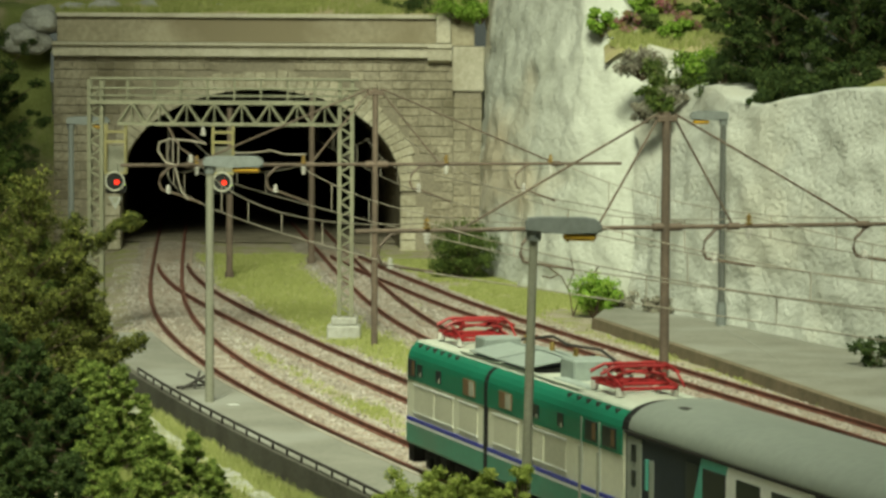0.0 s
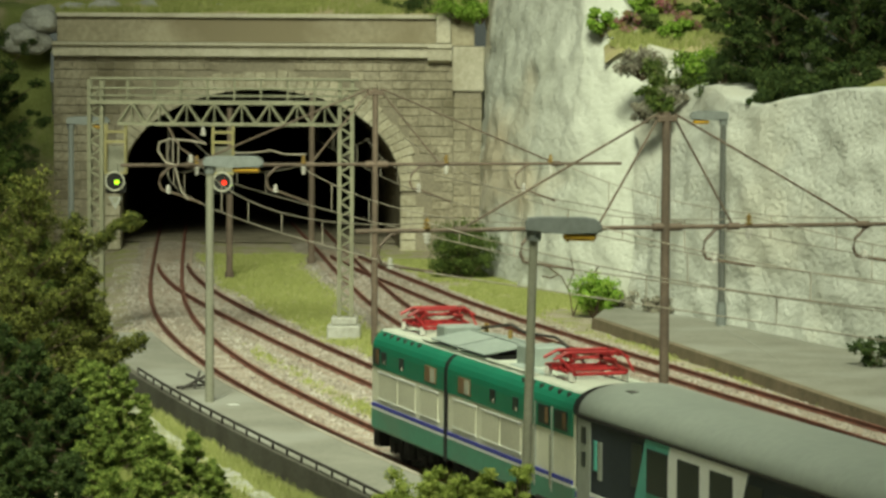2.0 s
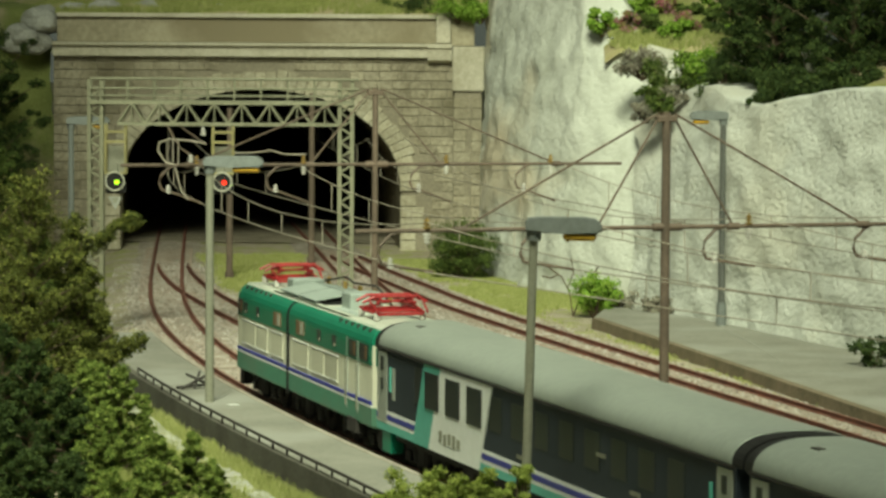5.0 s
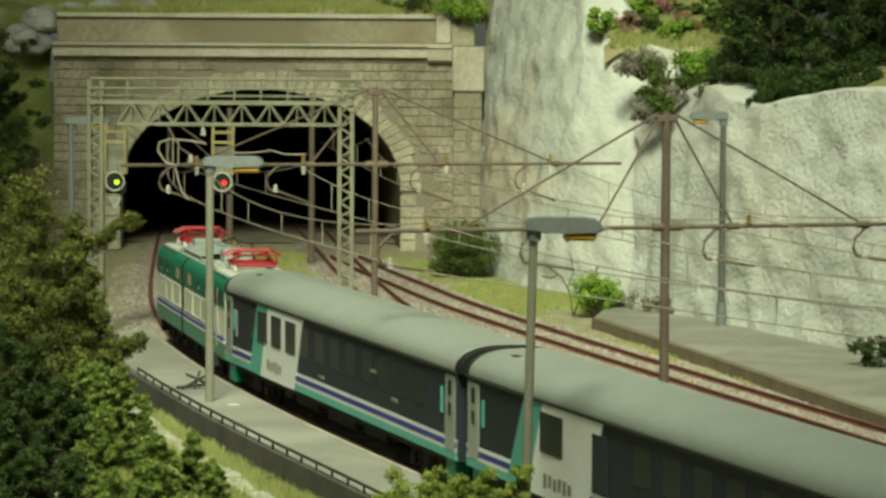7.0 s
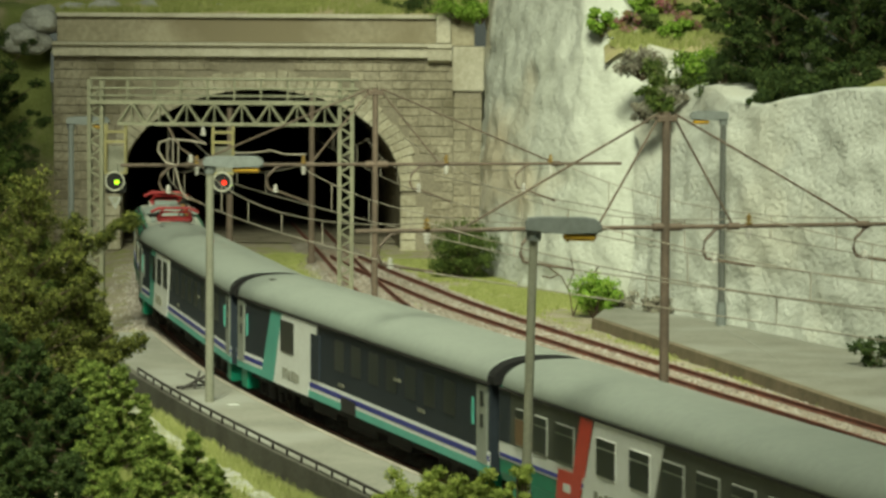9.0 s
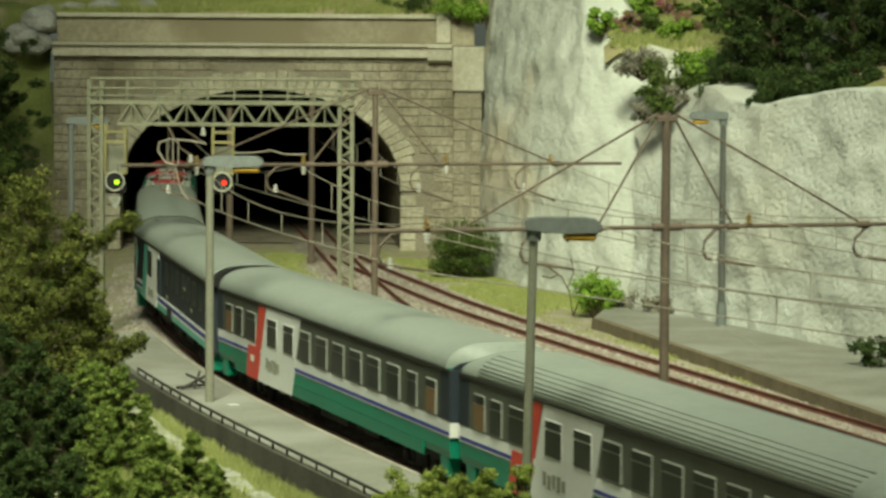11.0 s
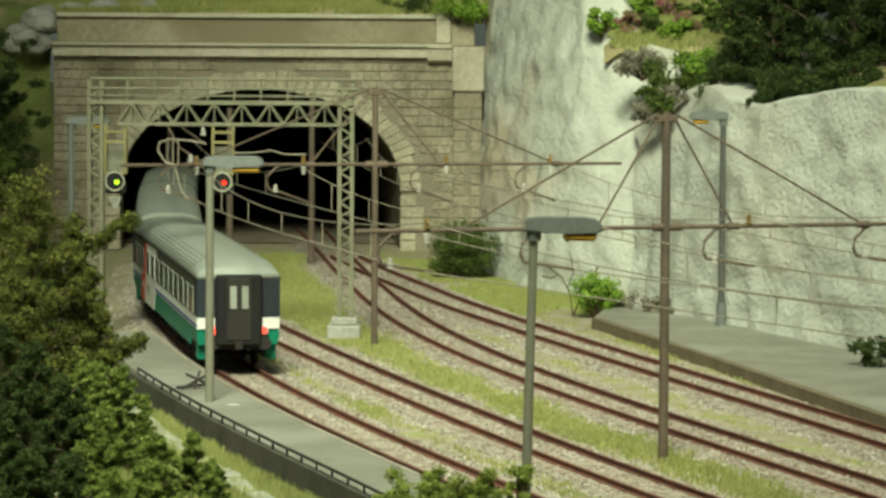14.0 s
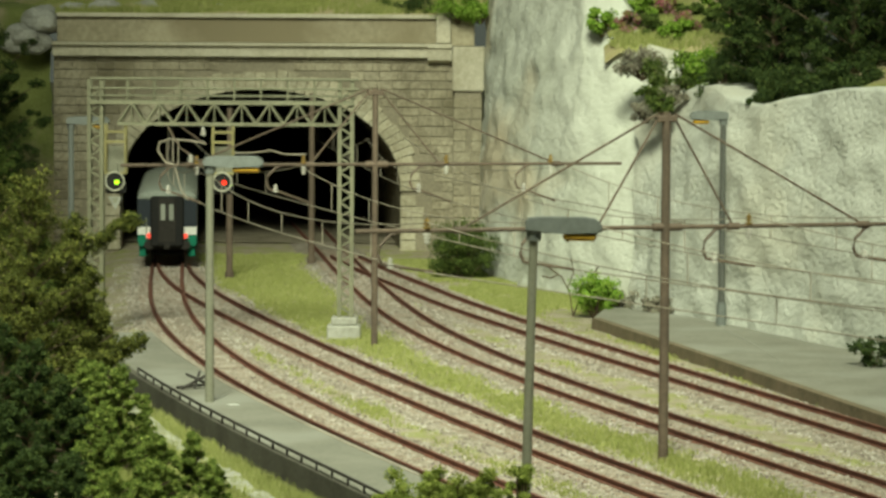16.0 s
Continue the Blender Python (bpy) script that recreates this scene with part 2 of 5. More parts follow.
def spline(points, n=16):
    """A smooth curve through the points."""
    P = [Vector(p) for p in points]
    P = [2 * P[0] - P[1]] + P + [2 * P[-1] - P[-2]]
    out = []
    for i in range(1, len(P) - 2):
        a, b, c, d = P[i - 1:i + 3]
        for k in range(n):
            t = k / n
            out.append(0.5 * (2 * b + (c - a) * t + (2 * a - 5 * b + 4 * c - d) * t * t + (3 * b - a - 3 * c + d) * t ** 3))
    return out + [P[-2]]


class Line:
    """A curve on the ground with its length."""

    def __init__(self, points):
        self.p = spline(points)
        self.s = [0.0]
        for a, b in zip(self.p, self.p[1:]):
            self.s.append(self.s[-1] + (b - a).length)
        self.s = np.array(self.s)
        self.y = np.array([p.y for p in self.p])

    def at(self, s):
        i = int(np.clip(np.searchsorted(self.s, s) - 1, 0, len(self.p) - 2))
        f = (s - self.s[i]) / (self.s[i + 1] - self.s[i])
        return self.p[i].lerp(self.p[i + 1], f)

    def way(self, s):
        d = self.at(s + 0.5) - self.at(s - 0.5)
        return d.normalized()

    def left(self, s):
        d = self.way(s)
        return Vector((-d.y, d.x))

    def s_at_y(self, y):
        return float(np.interp(y, self.y, self.s))


TRACK_A = Line([(42.5, -40), (36.5, -20), (30.3, 0), (24.1, 20), (17.8, 40), (11.4, 60), (8.1, 70), (4.95, 80), (1.8, 90), (-1.39, 100), (-4.37, 110), (-7, 120), (-9.18, 130),
                (-10.89, 140), (-12.15, 150), (-13.09, 160), (-13.86, 170), (-14.6, 180), (-15.3, 190), (-16, 200), (-18, 230), (-20, 260), (-22.7, 300), (-25.4, 340)])
TRACK_B = Line([(24.5, 40), (17.4, 60), (10.05, 80), (6.58, 90), (3.38, 100), (0.37, 110), (-2.45, 120), (-5.12, 130), (-7.64, 140), (-10.0, 150), (-11.7, 158), (-13.0, 166), (-13.75, 172)])
TRACK_C = Line([(29, 40), (22.2, 60), (15.6, 80), (12.53, 90), (9.42, 100), (6.3, 110), (3.43, 120), (0.98, 130), (-0.97, 140), (-2.43, 150), (-3.6, 160), (-4.7, 170), (-5.7, 180), (-6.75, 190), (-9.8, 220)])
TRACK_D = Line([(35, 40), (28.3, 60), (20.3, 80), (17.32, 90), (14.58, 100), (11.72, 110), (8.82, 120), (5.96, 130), (3.22, 140), (0.66, 150), (-1.5, 160), (-3.4, 169), (-5.2, 179)])


# ---- ground ----
def far_y(x):
    return 188 - max(0, x - 1.5) * 3.0


def ground_height(x, y):
    z = -0.28 + 0.06 * noise.noise((x * 0.35, y * 0.35, 0))
    # the foreground bank beyond the platform's retaining wall
    s = TRACK_A.s_at_y(min(max(y, -39), 200))
    off = -(Vector((x, y)) - TRACK_A.at(s)).dot(Vector((TRACK_A.way(s).y, -TRACK_A.way(s).x)))
    if off > 2.5 and y < 190:
        z += min(1.0, (off - 2.5) / 1.2) * (-0.32 + min(0.045 * max(0, off - 4.3), 0.5) + 0.10 * noise.noise((x * 0.5, y * 0.5, 3)))
    return z


def build_ground():
    xs = np.concatenate([np.linspace(-420, -45, 10), np.arange(-40, 40.1, 0.8), np.linspace(45, 420, 10)])
    ys = np.concatenate([np.linspace(-420, -45, 10), np.arange(-40, 60, 4), np.arange(60, 200, 0.8), np.linspace(205, 600, 12)])
    verts = [(x, y, ground_height(x, y)) for y in ys for x in xs]
    w = len(xs)
    faces = [(j * w + i, j * w + i + 1, (j + 1) * w + i + 1, (j + 1) * w + i) for j in range(len(ys) - 1) for i in range(w - 1)]
    g = from_arrays("ground", verts, faces, GROUND, smooth=True)
    tagged(g, "sandy earth and static grass of the layout", "ground", kind="structure")


def ribbon(name, line, s0, s1, offs, zs, mat, step=1.0, label="", category="", kind="structure", parent=None, rough=0.0):
    """A strip along a line: offsets to the left and heights of its cross-section."""
    n = max(2, int((s1 - s0) / step))
    verts, faces = [], []
    for i in range(n + 1):
        s = s0 + (s1 - s0) * i / n
        p, l = line.at(s), line.left(s)
        for o, z in zip(offs, zs):
            q = p + l * (o + rough * noise.noise((p.x, p.y, o)))
            verts.append((q.x, q.y, z + rough * 0.3 * noise.noise((q.x * 2, q.y * 2, 5))))
    k = len(offs)
    for i in range(n):
        for j in range(k - 1):
            faces.append((i * k + j, i * k + j + 1, (i + 1) * k + j + 1, (i + 1) * k + j))
    ob = from_arrays(name, verts, faces, mat, parent)
    if label:
        tagged(ob, label, category, kind=kind)
    return ob


def build_track(line, y0, y1, yb0, yb1):
    s0, s1 = line.s_at_y(y0), line.s_at_y(y1)
    t = thing("railway_track", 0, 0, 0, 0, "rust-brown rails on sleepers set in pale ballast", "railway track", "tracks of the station")
    offs = [-0.045, -0.045, -0.018, -0.018, -0.10, -0.10, 0.10, 0.10, 0.018, 0.018, 0.045, 0.045, -0.045]
    zs = [0, -0.04, -0.05, -0.14, -0.155, -0.18, -0.18, -0.155, -0.14, -0.05, -0.04, 0, 0]
    for side in (-1, 1):
        ribbon("rail", line, s0, s1, [o + side * 0.7525 for o in offs], zs, RUST, 1.0, parent=t)
    b0, b1 = line.s_at_y(yb0), line.s_at_y(yb1)
    ob = ribbon("ballast_bed", line, b0, b1, [-2.1, -1.7, -1.0, -0.5, 0, 0.5, 1.0, 1.7, 2.1], [-0.42, -0.26, -0.185, -0.19, -0.188, -0.19, -0.185, -0.26, -0.42], BALLAST, 0.5, parent=t, rough=0.18)
    tagged(ob, "pale grey ballast stones")
    me = None
    s = line.s_at_y(max(y0, 78))
    e = line.s_at_y(min(y1, 186))
    n = min(300, int((e - s) / 0.62))
    for i in range(n):
        u = s + i * 0.62
        p, w = line.at(u), line.way(u)
        if me is None:
            first = part("sleeper", bx(-0.12, 0.12, -1.25, 1.25, -0.33, -0.185, bev=0.02), SLEEPER, t)
            me = first.data
            ob = first
        else:
            ob = new("sleeper", me)
            ob.parent = t
        ob.matrix_basis = pose(p.x * S, p.y * S, 0, 0, 0, math.degrees(math.atan2(w.y, w.x)))
    return t


def scatter_stones(name, lines, y0, y1, count, half, label):
    """Loose ballast: small uneven stones joined into one."""
    rng = random.Random(7)
    base = [(0, 0, 1), (1, 0, 0), (0, 1, 0), (-1, 0, 0), (0, -1, 0)]
    tri = [(0, 1, 2), (0, 2, 3), (0, 3, 4), (0, 4, 1)]
    V, F = [], []
    for i in range(count):
        line = rng.choice(lines)
        y = y0 + (y1 - y0) * rng.random() ** 1.3
        s = line.s_at_y(y)
        o = rng.uniform(-half, half)
        if abs(abs(o) - 0.75) < 0.12:
            continue
        p = line.at(s) + line.left(s) * o
        r = rng.uniform(0.035, 0.085)
        a = rng.random() * 6.3
        z = -0.215 - max(0, abs(o) - 1.0) * 0.09
        k = len(V)
        for bxx, by, bz in base:
            f = rng.uniform(0.7, 1.3) * r
            V.append((p.x + (bxx * math.cos(a) - by * math.sin(a)) * f, p.y + (bxx * math.sin(a) + by * math.cos(a)) * f, z + bz * r * 1.0))
        F += [(k + a1, k + b1, k + c1) for a1, b1, c1 in tri]
    ob = from_arrays(name, V, F, STONE_CHIP)
    tagged(ob, label, "ballast", kind="stuff")


def grass_field(name, spots, mat, label, height=0.35, width=0.03, seed=3):
    """Blades of static grass; spots are (x, y, z)."""
    rng = random.Random(seed)
    V, F = [], []
    for x, y, z in spots:
        for _ in range(3):
            a, h = rng.random() * 6.3, height * rng.uniform(0.5, 1.2)
            dx, dy = math.cos(a) * width, math.sin(a) * width
            lx, ly = rng.uniform(-0.4, 0.4) * h, rng.uniform(-0.4, 0.4) * h
            jx, jy = rng.uniform(-0.12, 0.12), rng.uniform(-0.12, 0.12)
            k = len(V)
            V += [(x + jx - dx, y + jy - dy, z - 0.03), (x + jx + dx, y + jy + dy, z - 0.03), (x + jx + lx, y + jy + ly, z + h)]
            F.append((k, k + 1, k + 2))
    ob = from_arrays(name, V, F, mat)
    tagged(ob, label, "grass", kind="stuff")


# ---- platforms ----
def build_platforms():
    s0, s1 = TRACK_A.s_at_y(45), TRACK_A.s_at_y(133)
    ribbon("platform_front", TRACK_A, s0, s1, [1.62, 1.62, 1.9, 4.12, 4.12], [-0.5, 0.24, 0.25, 0.25, -0.5], ASPHALT, 1.0,
           "low grey asphalt platform beside the curved track", "platform")
    ribbon("kerb", TRACK_A, s0, s1, [1.58, 1.58, 1.74, 1.74], [-0.5, 0.262, 0.262, 0.2], KERB, 1.0, "pale kerb along the platform edge", "kerb")
    # retaining wall with its low handrail
    ribbon("retaining_wall", TRACK_A, s0, s1, [4.12, 4.12, 4.36, 4.40], [-0.4, 0.30, 0.30, -1.3], RETAIN, 1.0, "dark concrete retaining wall along the platform", "wall")
    f = thing("handrail", 0, 0, 0, 0, "low dark metal handrail on short posts along the retaining wall", "handrail")
    pts = []
    s = TRACK_A.s_at_y(76)
    e = TRACK_A.s_at_y(118)
    while s < e:
        p = TRACK_A.at(s) + TRACK_A.left(s) * 4.24
        part("post", rod(bmesh.new(), (p.x, p.y, 0.29), (p.x, p.y, 0.52), 0.035, n=6), IRON, f)
        pts.append((p.x, p.y, 0.53))
        s += 1.55
    part("rail", tube(bmesh.new(), pts, 0.045), IRON, f)
    # back platform
    edge = spline([(24, 64), (17.6, 92), (14.0, 107.4), (10.3, 123.7), (6.9, 138.4), (6.3, 141.0)], 8)
    back = [(7.2, 147), (12, 139.5), (17, 127), (22, 114.5), (28, 100), (40, 64)]
    bm = prism(bmesh.new(), [(p.x, p.y) for p in edge] + back, -0.4, 0.15, "z")
    tagged(link("platform_back", bm, ASPHALT), "worn grey platform below the rock wall", "platform", kind="structure")
    bm = bmesh.new()
    rows = []
    for p in edge:
        rows.append([bm.verts.new((p.x + dx, p.y - 0.02, z)) for dx, z in ((-0.10, -0.4), (-0.06, 0.165), (0.3, 0.165), (0.3, 0.1))])
    for a, b in zip(rows, rows[1:]):
        for k in range(3):
            bm.faces.new((a[k], a[k + 1], b[k + 1], b[k]))
    tagged(link("kerb_back", bm, EDGE), "brown weathered platform edge", "kerb", kind="structure")


# ---- tunnel portal ----
PY = 186.0
AX, AHALF, ASPRING, ARISE = -10.05, 7.75, 3.0, 5.6


def arch(t, grow=0.0):
    """A point of the arch, t from 0 (right springing) to 1 (left springing)."""
    a = math.pi * t
    return AX + (AHALF + grow) * math.cos(a), ASPRING + (ARISE + grow) * math.sin(a) ** 0.9


def build_portal():
    n = 40
    outline = [arch(i / n) for i in range(n + 1)]
    hole = [(AX + AHALF, -0.5)] + outline + [(AX - AHALF, -0.5)]
    x0, x1, top = -21.4, 0.55, 10.34
    # wall face as strips round the opening
    bm = bmesh.new()
    outer = []
    for x, z in hole:
        if z <= 0 and x > AX:
            outer.append((x1, -0.5))
        elif z <= 0:
            outer.append((x0, -0.5))
        else:
            dx, dz = x - AX, z - 2
            k = min((x1 - AX if dx > 0 else AX - x0) / max(abs(dx), 1e-6), (top - 2) / max(dz, 1e-6))
            outer.append((AX + dx * k, 2 + dz * k))
    for y in (PY, PY + 2.2):
        a = [bm.verts.new((x, y, z)) for x, z in hole]
        b = [bm.verts.new((x, y, z)) for x, z in outer]
        for i in range(len(hole) - 1):
            bm.faces.new((a[i], a[i + 1], b[i + 1], b[i]))
    wall = link("wall_portal", bm, MORTAR)
    tagged(wall, "weathered stone tunnel portal wall", "tunnel portal", kind="structure")
    # lining of the tunnel
    bm = bmesh.new()
    rings = []
    for y in (PY + 0.02, PY + 1.2, PY + 1.3, PY + 60, PY + 190):
        sh = (y - PY) * -0.075
        rings.append([bm.verts.new((x + sh + (0 if y < PY + 2 else 0), y, z)) for x, z in hole])
    for a, b in zip(rings, rings[1:]):
        for i in range(len(hole) - 1):
            bm.faces.new((a[i], a[i + 1], b[i + 1], b[i]))
    bm.faces.new(rings[-1])
    tagged(link("tunnel_lining", bm, LININGSTONE), "brown stone tunnel lining", "tunnel", kind="structure")
    fl = bx(-40, 0, PY + 5, PY + 190, -0.2, -0.16)
    tagged(link("tunnel_floor", fl, LININGSTONE), "brown tunnel floor", "tunnel floor", kind="structure")
    # ring of voussoirs
    rng = random.Random(5)
    k = 45
    for i in range(k):
        t0, t1 = i / k + 0.0011, (i + 1) / k - 0.0011
        g = 0.95 + rng.uniform(-0.12, 0.12)
        poly = [arch(t0, -0.06), arch((t0 + t1) / 2, -0.06), arch(t1, -0.06), arch(t1, g), arch((t0 + t1) / 2, g), arch(t0, g)]
        part("voussoir", prism(bmesh.new(), poly, PY - 0.16 - rng.uniform(0, 0.05), PY + 1.0), VOUSSOIR, wall)
    for side in (-1, 1):
        z = -0.3
        while z < ASPRING - 0.2:
            h = 0.62
            xa = AX + side * (AHALF - 0.06)
            xb = AX + side * (AHALF + rng.choice((0.8, 1.25)))
            part("quoin", bx(min(xa, xb), max(xa, xb), PY - 0.15, PY + 1.0, z, min(z + h - 0.04, ASPRING - 0.03), bev=0.03), VOUSSOIR, wall)
            z += h
    # coursed stones of the face
    z, row, count = -0.2, 0, 0
    while z < top - 0.3:
        h = rng.choice((0.46, 0.52, 0.58))
        x = x0 + (0.0 if row % 2 else -0.5)
        while x < x1 and count < 300:
            w = rng.uniform(0.75, 1.45)
            a, b = max(x, x0) + 0.02, min(x + w, x1) - 0.02
            zt = min(z + h, top) - 0.03
            def clear(px, pz):
                dx = abs(px - AX)
                if pz < ASPRING:
                    return dx > AHALF + 1.1
                return (dx / (AHALF + 1.1)) ** 2 + ((pz - ASPRING) / (ARISE + 1.1)) ** 2 > 1
            if b - a > 0.2 and all(clear(px, pz) for px in (a, b) for pz in (z, zt)):
                part("stone", bx(a, b, PY - 0.05 - rng.uniform(0, 0.05), PY + 0.1, z + 0.02, zt, bev=0.03), MASONRY, wall)
                count += 1
            x += w
        z += h
        row += 1
    # cornice, parapet and piers
    cor = prism(bmesh.new(), [(PY - 0.02, 10.28), (PY - 0.5, 10.34), (PY - 0.55, 10.84), (PY - 0.62, 10.86), (PY - 0.85, 10.94), (PY - 0.85, 11.06), (PY + 0.4, 11.12), (PY + 0.4, 10.28)], -21.4, -0.9, "x")
    tagged(link("cornice", cor, PILASTERCAP), "long moulded stone cornice over the tunnel arch", "cornice", kind="structure")
    end = prism(bmesh.new(), [(PY - 0.02, 10.0), (PY - 0.75, 10.2), (PY - 0.95, 10.8), (PY - 1.1, 10.88), (PY - 1.1, 11.08), (PY + 0.4, 11.12), (PY + 0.4, 10.0)], -0.9, 0.42, "x")
    tagged(link("cornice_end", end, PILASTERCAP), "projecting end block of the cornice", "cornice", kind="structure")
    tagged(link("parapet", bx(-21.2, -0.45, PY - 0.1, PY + 0.5, 11.1, 12.44, bev=0.03), CORNICE), "plain stone parapet on the portal", "parapet", kind="structure")
    cop = bx(-21.2, -0.45, PY - 0.4, PY + 0.7, 12.444, 12.68, bev=0.05)
    tagged(link("coping", cop, PILASTERCAP), "pale coping on the parapet", "coping", kind="structure")
    tagged(link("pier", bx(-0.445, 0.35, PY - 0.45, PY + 0.6, 11.13, 12.8, bev=0.05), PILASTERCAP), "stone pier at the end of the parapet", "pier", kind="structure")
    tagged(link("pier_wing", bx(0.354, 1.65, PY - 0.1, PY + 0.8, 10.96, 12.6, bev=0.05), CORNICE), "short wing of the parapet", "pier", kind="structure")
    p = link("pilaster", bx(0.56, 2.05, PY - 0.5, PY + 2, -0.4, 8.5, bev=0.05), MORTAR)
    tagged(p, "stone pilaster at the side of the portal", "pilaster", kind="structure")
    z = -0.2
    while z < 8.0:
        part("stone", bx(0.53, 1.28 + rng.uniform(-0.2, 0.2), PY - 0.56, PY - 0.3, z, z + 0.55, bev=0.03), MASONRY, p)
        part("stone", bx(1.52, 2.08, PY - 0.56, PY - 0.3, z, z + 0.55, bev=0.03), MASONRY, p)
        z += 0.6
    tagged(link("pilaster_cap", bx(0.45, 2.2, PY - 0.72, PY + 2, 8.504, 10.95, bev=0.08), PILASTERCAP), "tall pale cap block of the pilaster", "pilaster", kind="structure")


# ---- rock and hill ----
def rock_sheet(name, base, height, lean, mat, label, nu=110, nv=60, amp=0.5, zb=-0.5, seed=0.0, depth_only=False, merge=0.0):
    """A rock face over a curved foot: height(u) and lean(u, v) give its form."""
    line = spline([(x, y) for x, y in base], 24)
    L = [0.0]
    for a, b in zip(line, line[1:]):
        L.append(L[-1] + (b - a).length)
    V, F = [], []
    for i in range(nu + 1):
        u = i / nu
        s = u * L[-1]
        k = int(np.clip(np.searchsorted(L, s) - 1, 0, len(line) - 2))
        p = line[k].lerp(line[k + 1], (s - L[k]) / max(L[k + 1] - L[k], 1e-6))
        d = (line[k + 1] - line[k]).normalized()
        back = Vector((-d.y, d.x))
        if back.y < 0:
            back = -back
        out = back.copy()
        if depth_only:
            back = Vector((0.1, 0.995))
        elif merge:
            back = Vector((0.1, 0.995)).lerp(back, min(1, u / merge)).normalized()
        h = height(u)
        for j in range(nv + 1):
            v = j / nv
            if v < 0.8:
                z, o = zb + (h - zb) * (v / 0.8), lean(u, v / 0.8)
            else:
                z, o = h + (v - 0.8) * 2.0, lean(u, 1.0) + (v - 0.8) * 60
            q = p + back * o
            n3 = Vector((q.x * 0.22, q.y * 0.22, z * 0.30 + seed))
            n = noise.noise(n3) * 1.0 + noise.noise(n3 * 2.3) * (0.25 if depth_only else 0.5) + (0 if depth_only else noise.noise(n3 * 5.1) * 0.24 + noise.noise(n3 * 11) * 0.14)
            q = q - out * (n * amp) + Vector((0.2 * noise.noise(n3 * 3 + Vector((9, 0, 0))), 0))
            V.append((q.x, q.y, z + 0.25 * amp * noise.noise(n3 * 2 + Vector((0, 7, 0)))))
    w = nv + 1
    for i in range(nu):
        for j in range(nv):
            F.append((i * w + j, (i + 1) * w + j, (i + 1) * w + j + 1, i * w + j + 1))
    ob = from_arrays(name, V, F, mat, smooth=True)
    tagged(ob, label, "rock", kind="structure")
    return ob


def build_rock():
    rock_sheet("rock_face_main", [(2.3, 186), (1.9, 171), (3.8, 162), (6.5, 155), (9.6, 150), (14, 146), (20, 142)],
               lambda u: float(np.interp(u, [0, 0.60, 0.655, 0.71, 0.765, 1], [17, 17, 14.2, 11.5, 10.9, 10.7])),
               lambda u, v: (1.0 * v + 7.0 * v ** 1.6) * float(np.interp(u, [0, 0.296, 0.40, 0.55, 0.7, 1], [0.05, 1.7, 1.6, 1.3, 1, 1])), ROCK,
               "pale sprayed-concrete rock slope with ochre patches", nu=240, nv=90, amp=0.10, seed=2, depth_only=True)
    def wall_top(u):
        return float(np.interp(u, [0, 0.03, 0.055, 0.085, 0.12, 0.16, 0.2, 0.3, 0.5, 1], [8.6, 9.6, 9.8, 9.3, 9.15, 9.6, 10.0, 10.15, 10.4, 10.6]))
    def wall_lean(u, v):
        w = min(1, u / 0.085)
        w = w * w * (3 - 2 * w)
        return (1 - w) * (0.8 * v + 4.6 * v ** 1.6) + w * (0.6 * v + 1.0 * v * v)
    rock_sheet("rock_face_side", [(8.3, 149.6), (9.4, 145), (11.9, 137.8), (16.3, 126), (21, 113.5), (27, 98), (40, 62)],
               wall_top, wall_lean, ROCKR, "grey sprayed-concrete rock wall beside the straight platform", nu=220, nv=80, amp=0.18, seed=8, merge=0.085)
    # hill behind the portal
    V, F = [], []
    nx, ny = 70, 30
    for j in range(ny + 1):
        for i in range(nx + 1):
            x, y = -70 + 75 * i / nx, PY + 0.6 + 200 * (j / ny) ** 1.8
            z = 12.5 + min(y - PY, 40) * 0.24 + 0.5 * noise.noise((x * 0.3, y * 0.3, 1)) * min(1, (y - PY) / 3)
            if x < -21.6:
                z -= min(12, (-21.6 - x) * 0.5)
            V.append((x, y, z))
    for j in range(ny):
        for i in range(nx):
            k = j * (nx + 1) + i
            F.append((k, k + 1, k + nx + 2, k + nx + 1))
    tagged(from_arrays("hill", V, F, MOSS, smooth=True), "grassy hill on top of the tunnel", "hill", kind="structure")
    rock_sheet("rock_face_left", [(-60, 150), (-40, 168), (-26, 182), (-21.0, 186.6)], lambda u: 9.5 + 3.6 * u, lambda u, v: 1.0 * v + 0.8 * v * v, GRASSBANK,
               "shaded overgrown slope beside the portal", nu=60, nv=30, amp=0.8, seed=4)
    # ledge above the side wall
    V, F = [], []
    nx, ny = 60, 24
    for j in range(ny + 1):
        for i in range(nx + 1):
            u, v = i / nx, j / ny
            x, y = 12.6 + 20 * u + 4 * v, 140.2 - 38 * u + 16 * v
            z = float(np.interp(u, [0, 0.1, 0.2, 0.4, 1], [9.0, 9.1, 9.7, 10.2, 10.5])) + 2.4 * v ** 1.2 + 0.4 * noise.noise((x * 0.5, y * 0.35, 2)) - 2.0 * max(0, 0.10 - u) / 0.10 + 0.15 - max(0, 0.05 - v) * 20
            V.append((x, y, z))
    for j in range(ny):
        for i in range(nx):
            k = j * (nx + 1) + i
            F.append((k, k + 1, k + nx + 2, k + nx + 1))
    tagged(from_arrays("grass_ledge", V, F, MOSS, smooth=True), "grassy ledge above the rock wall", "ledge", kind="structure")


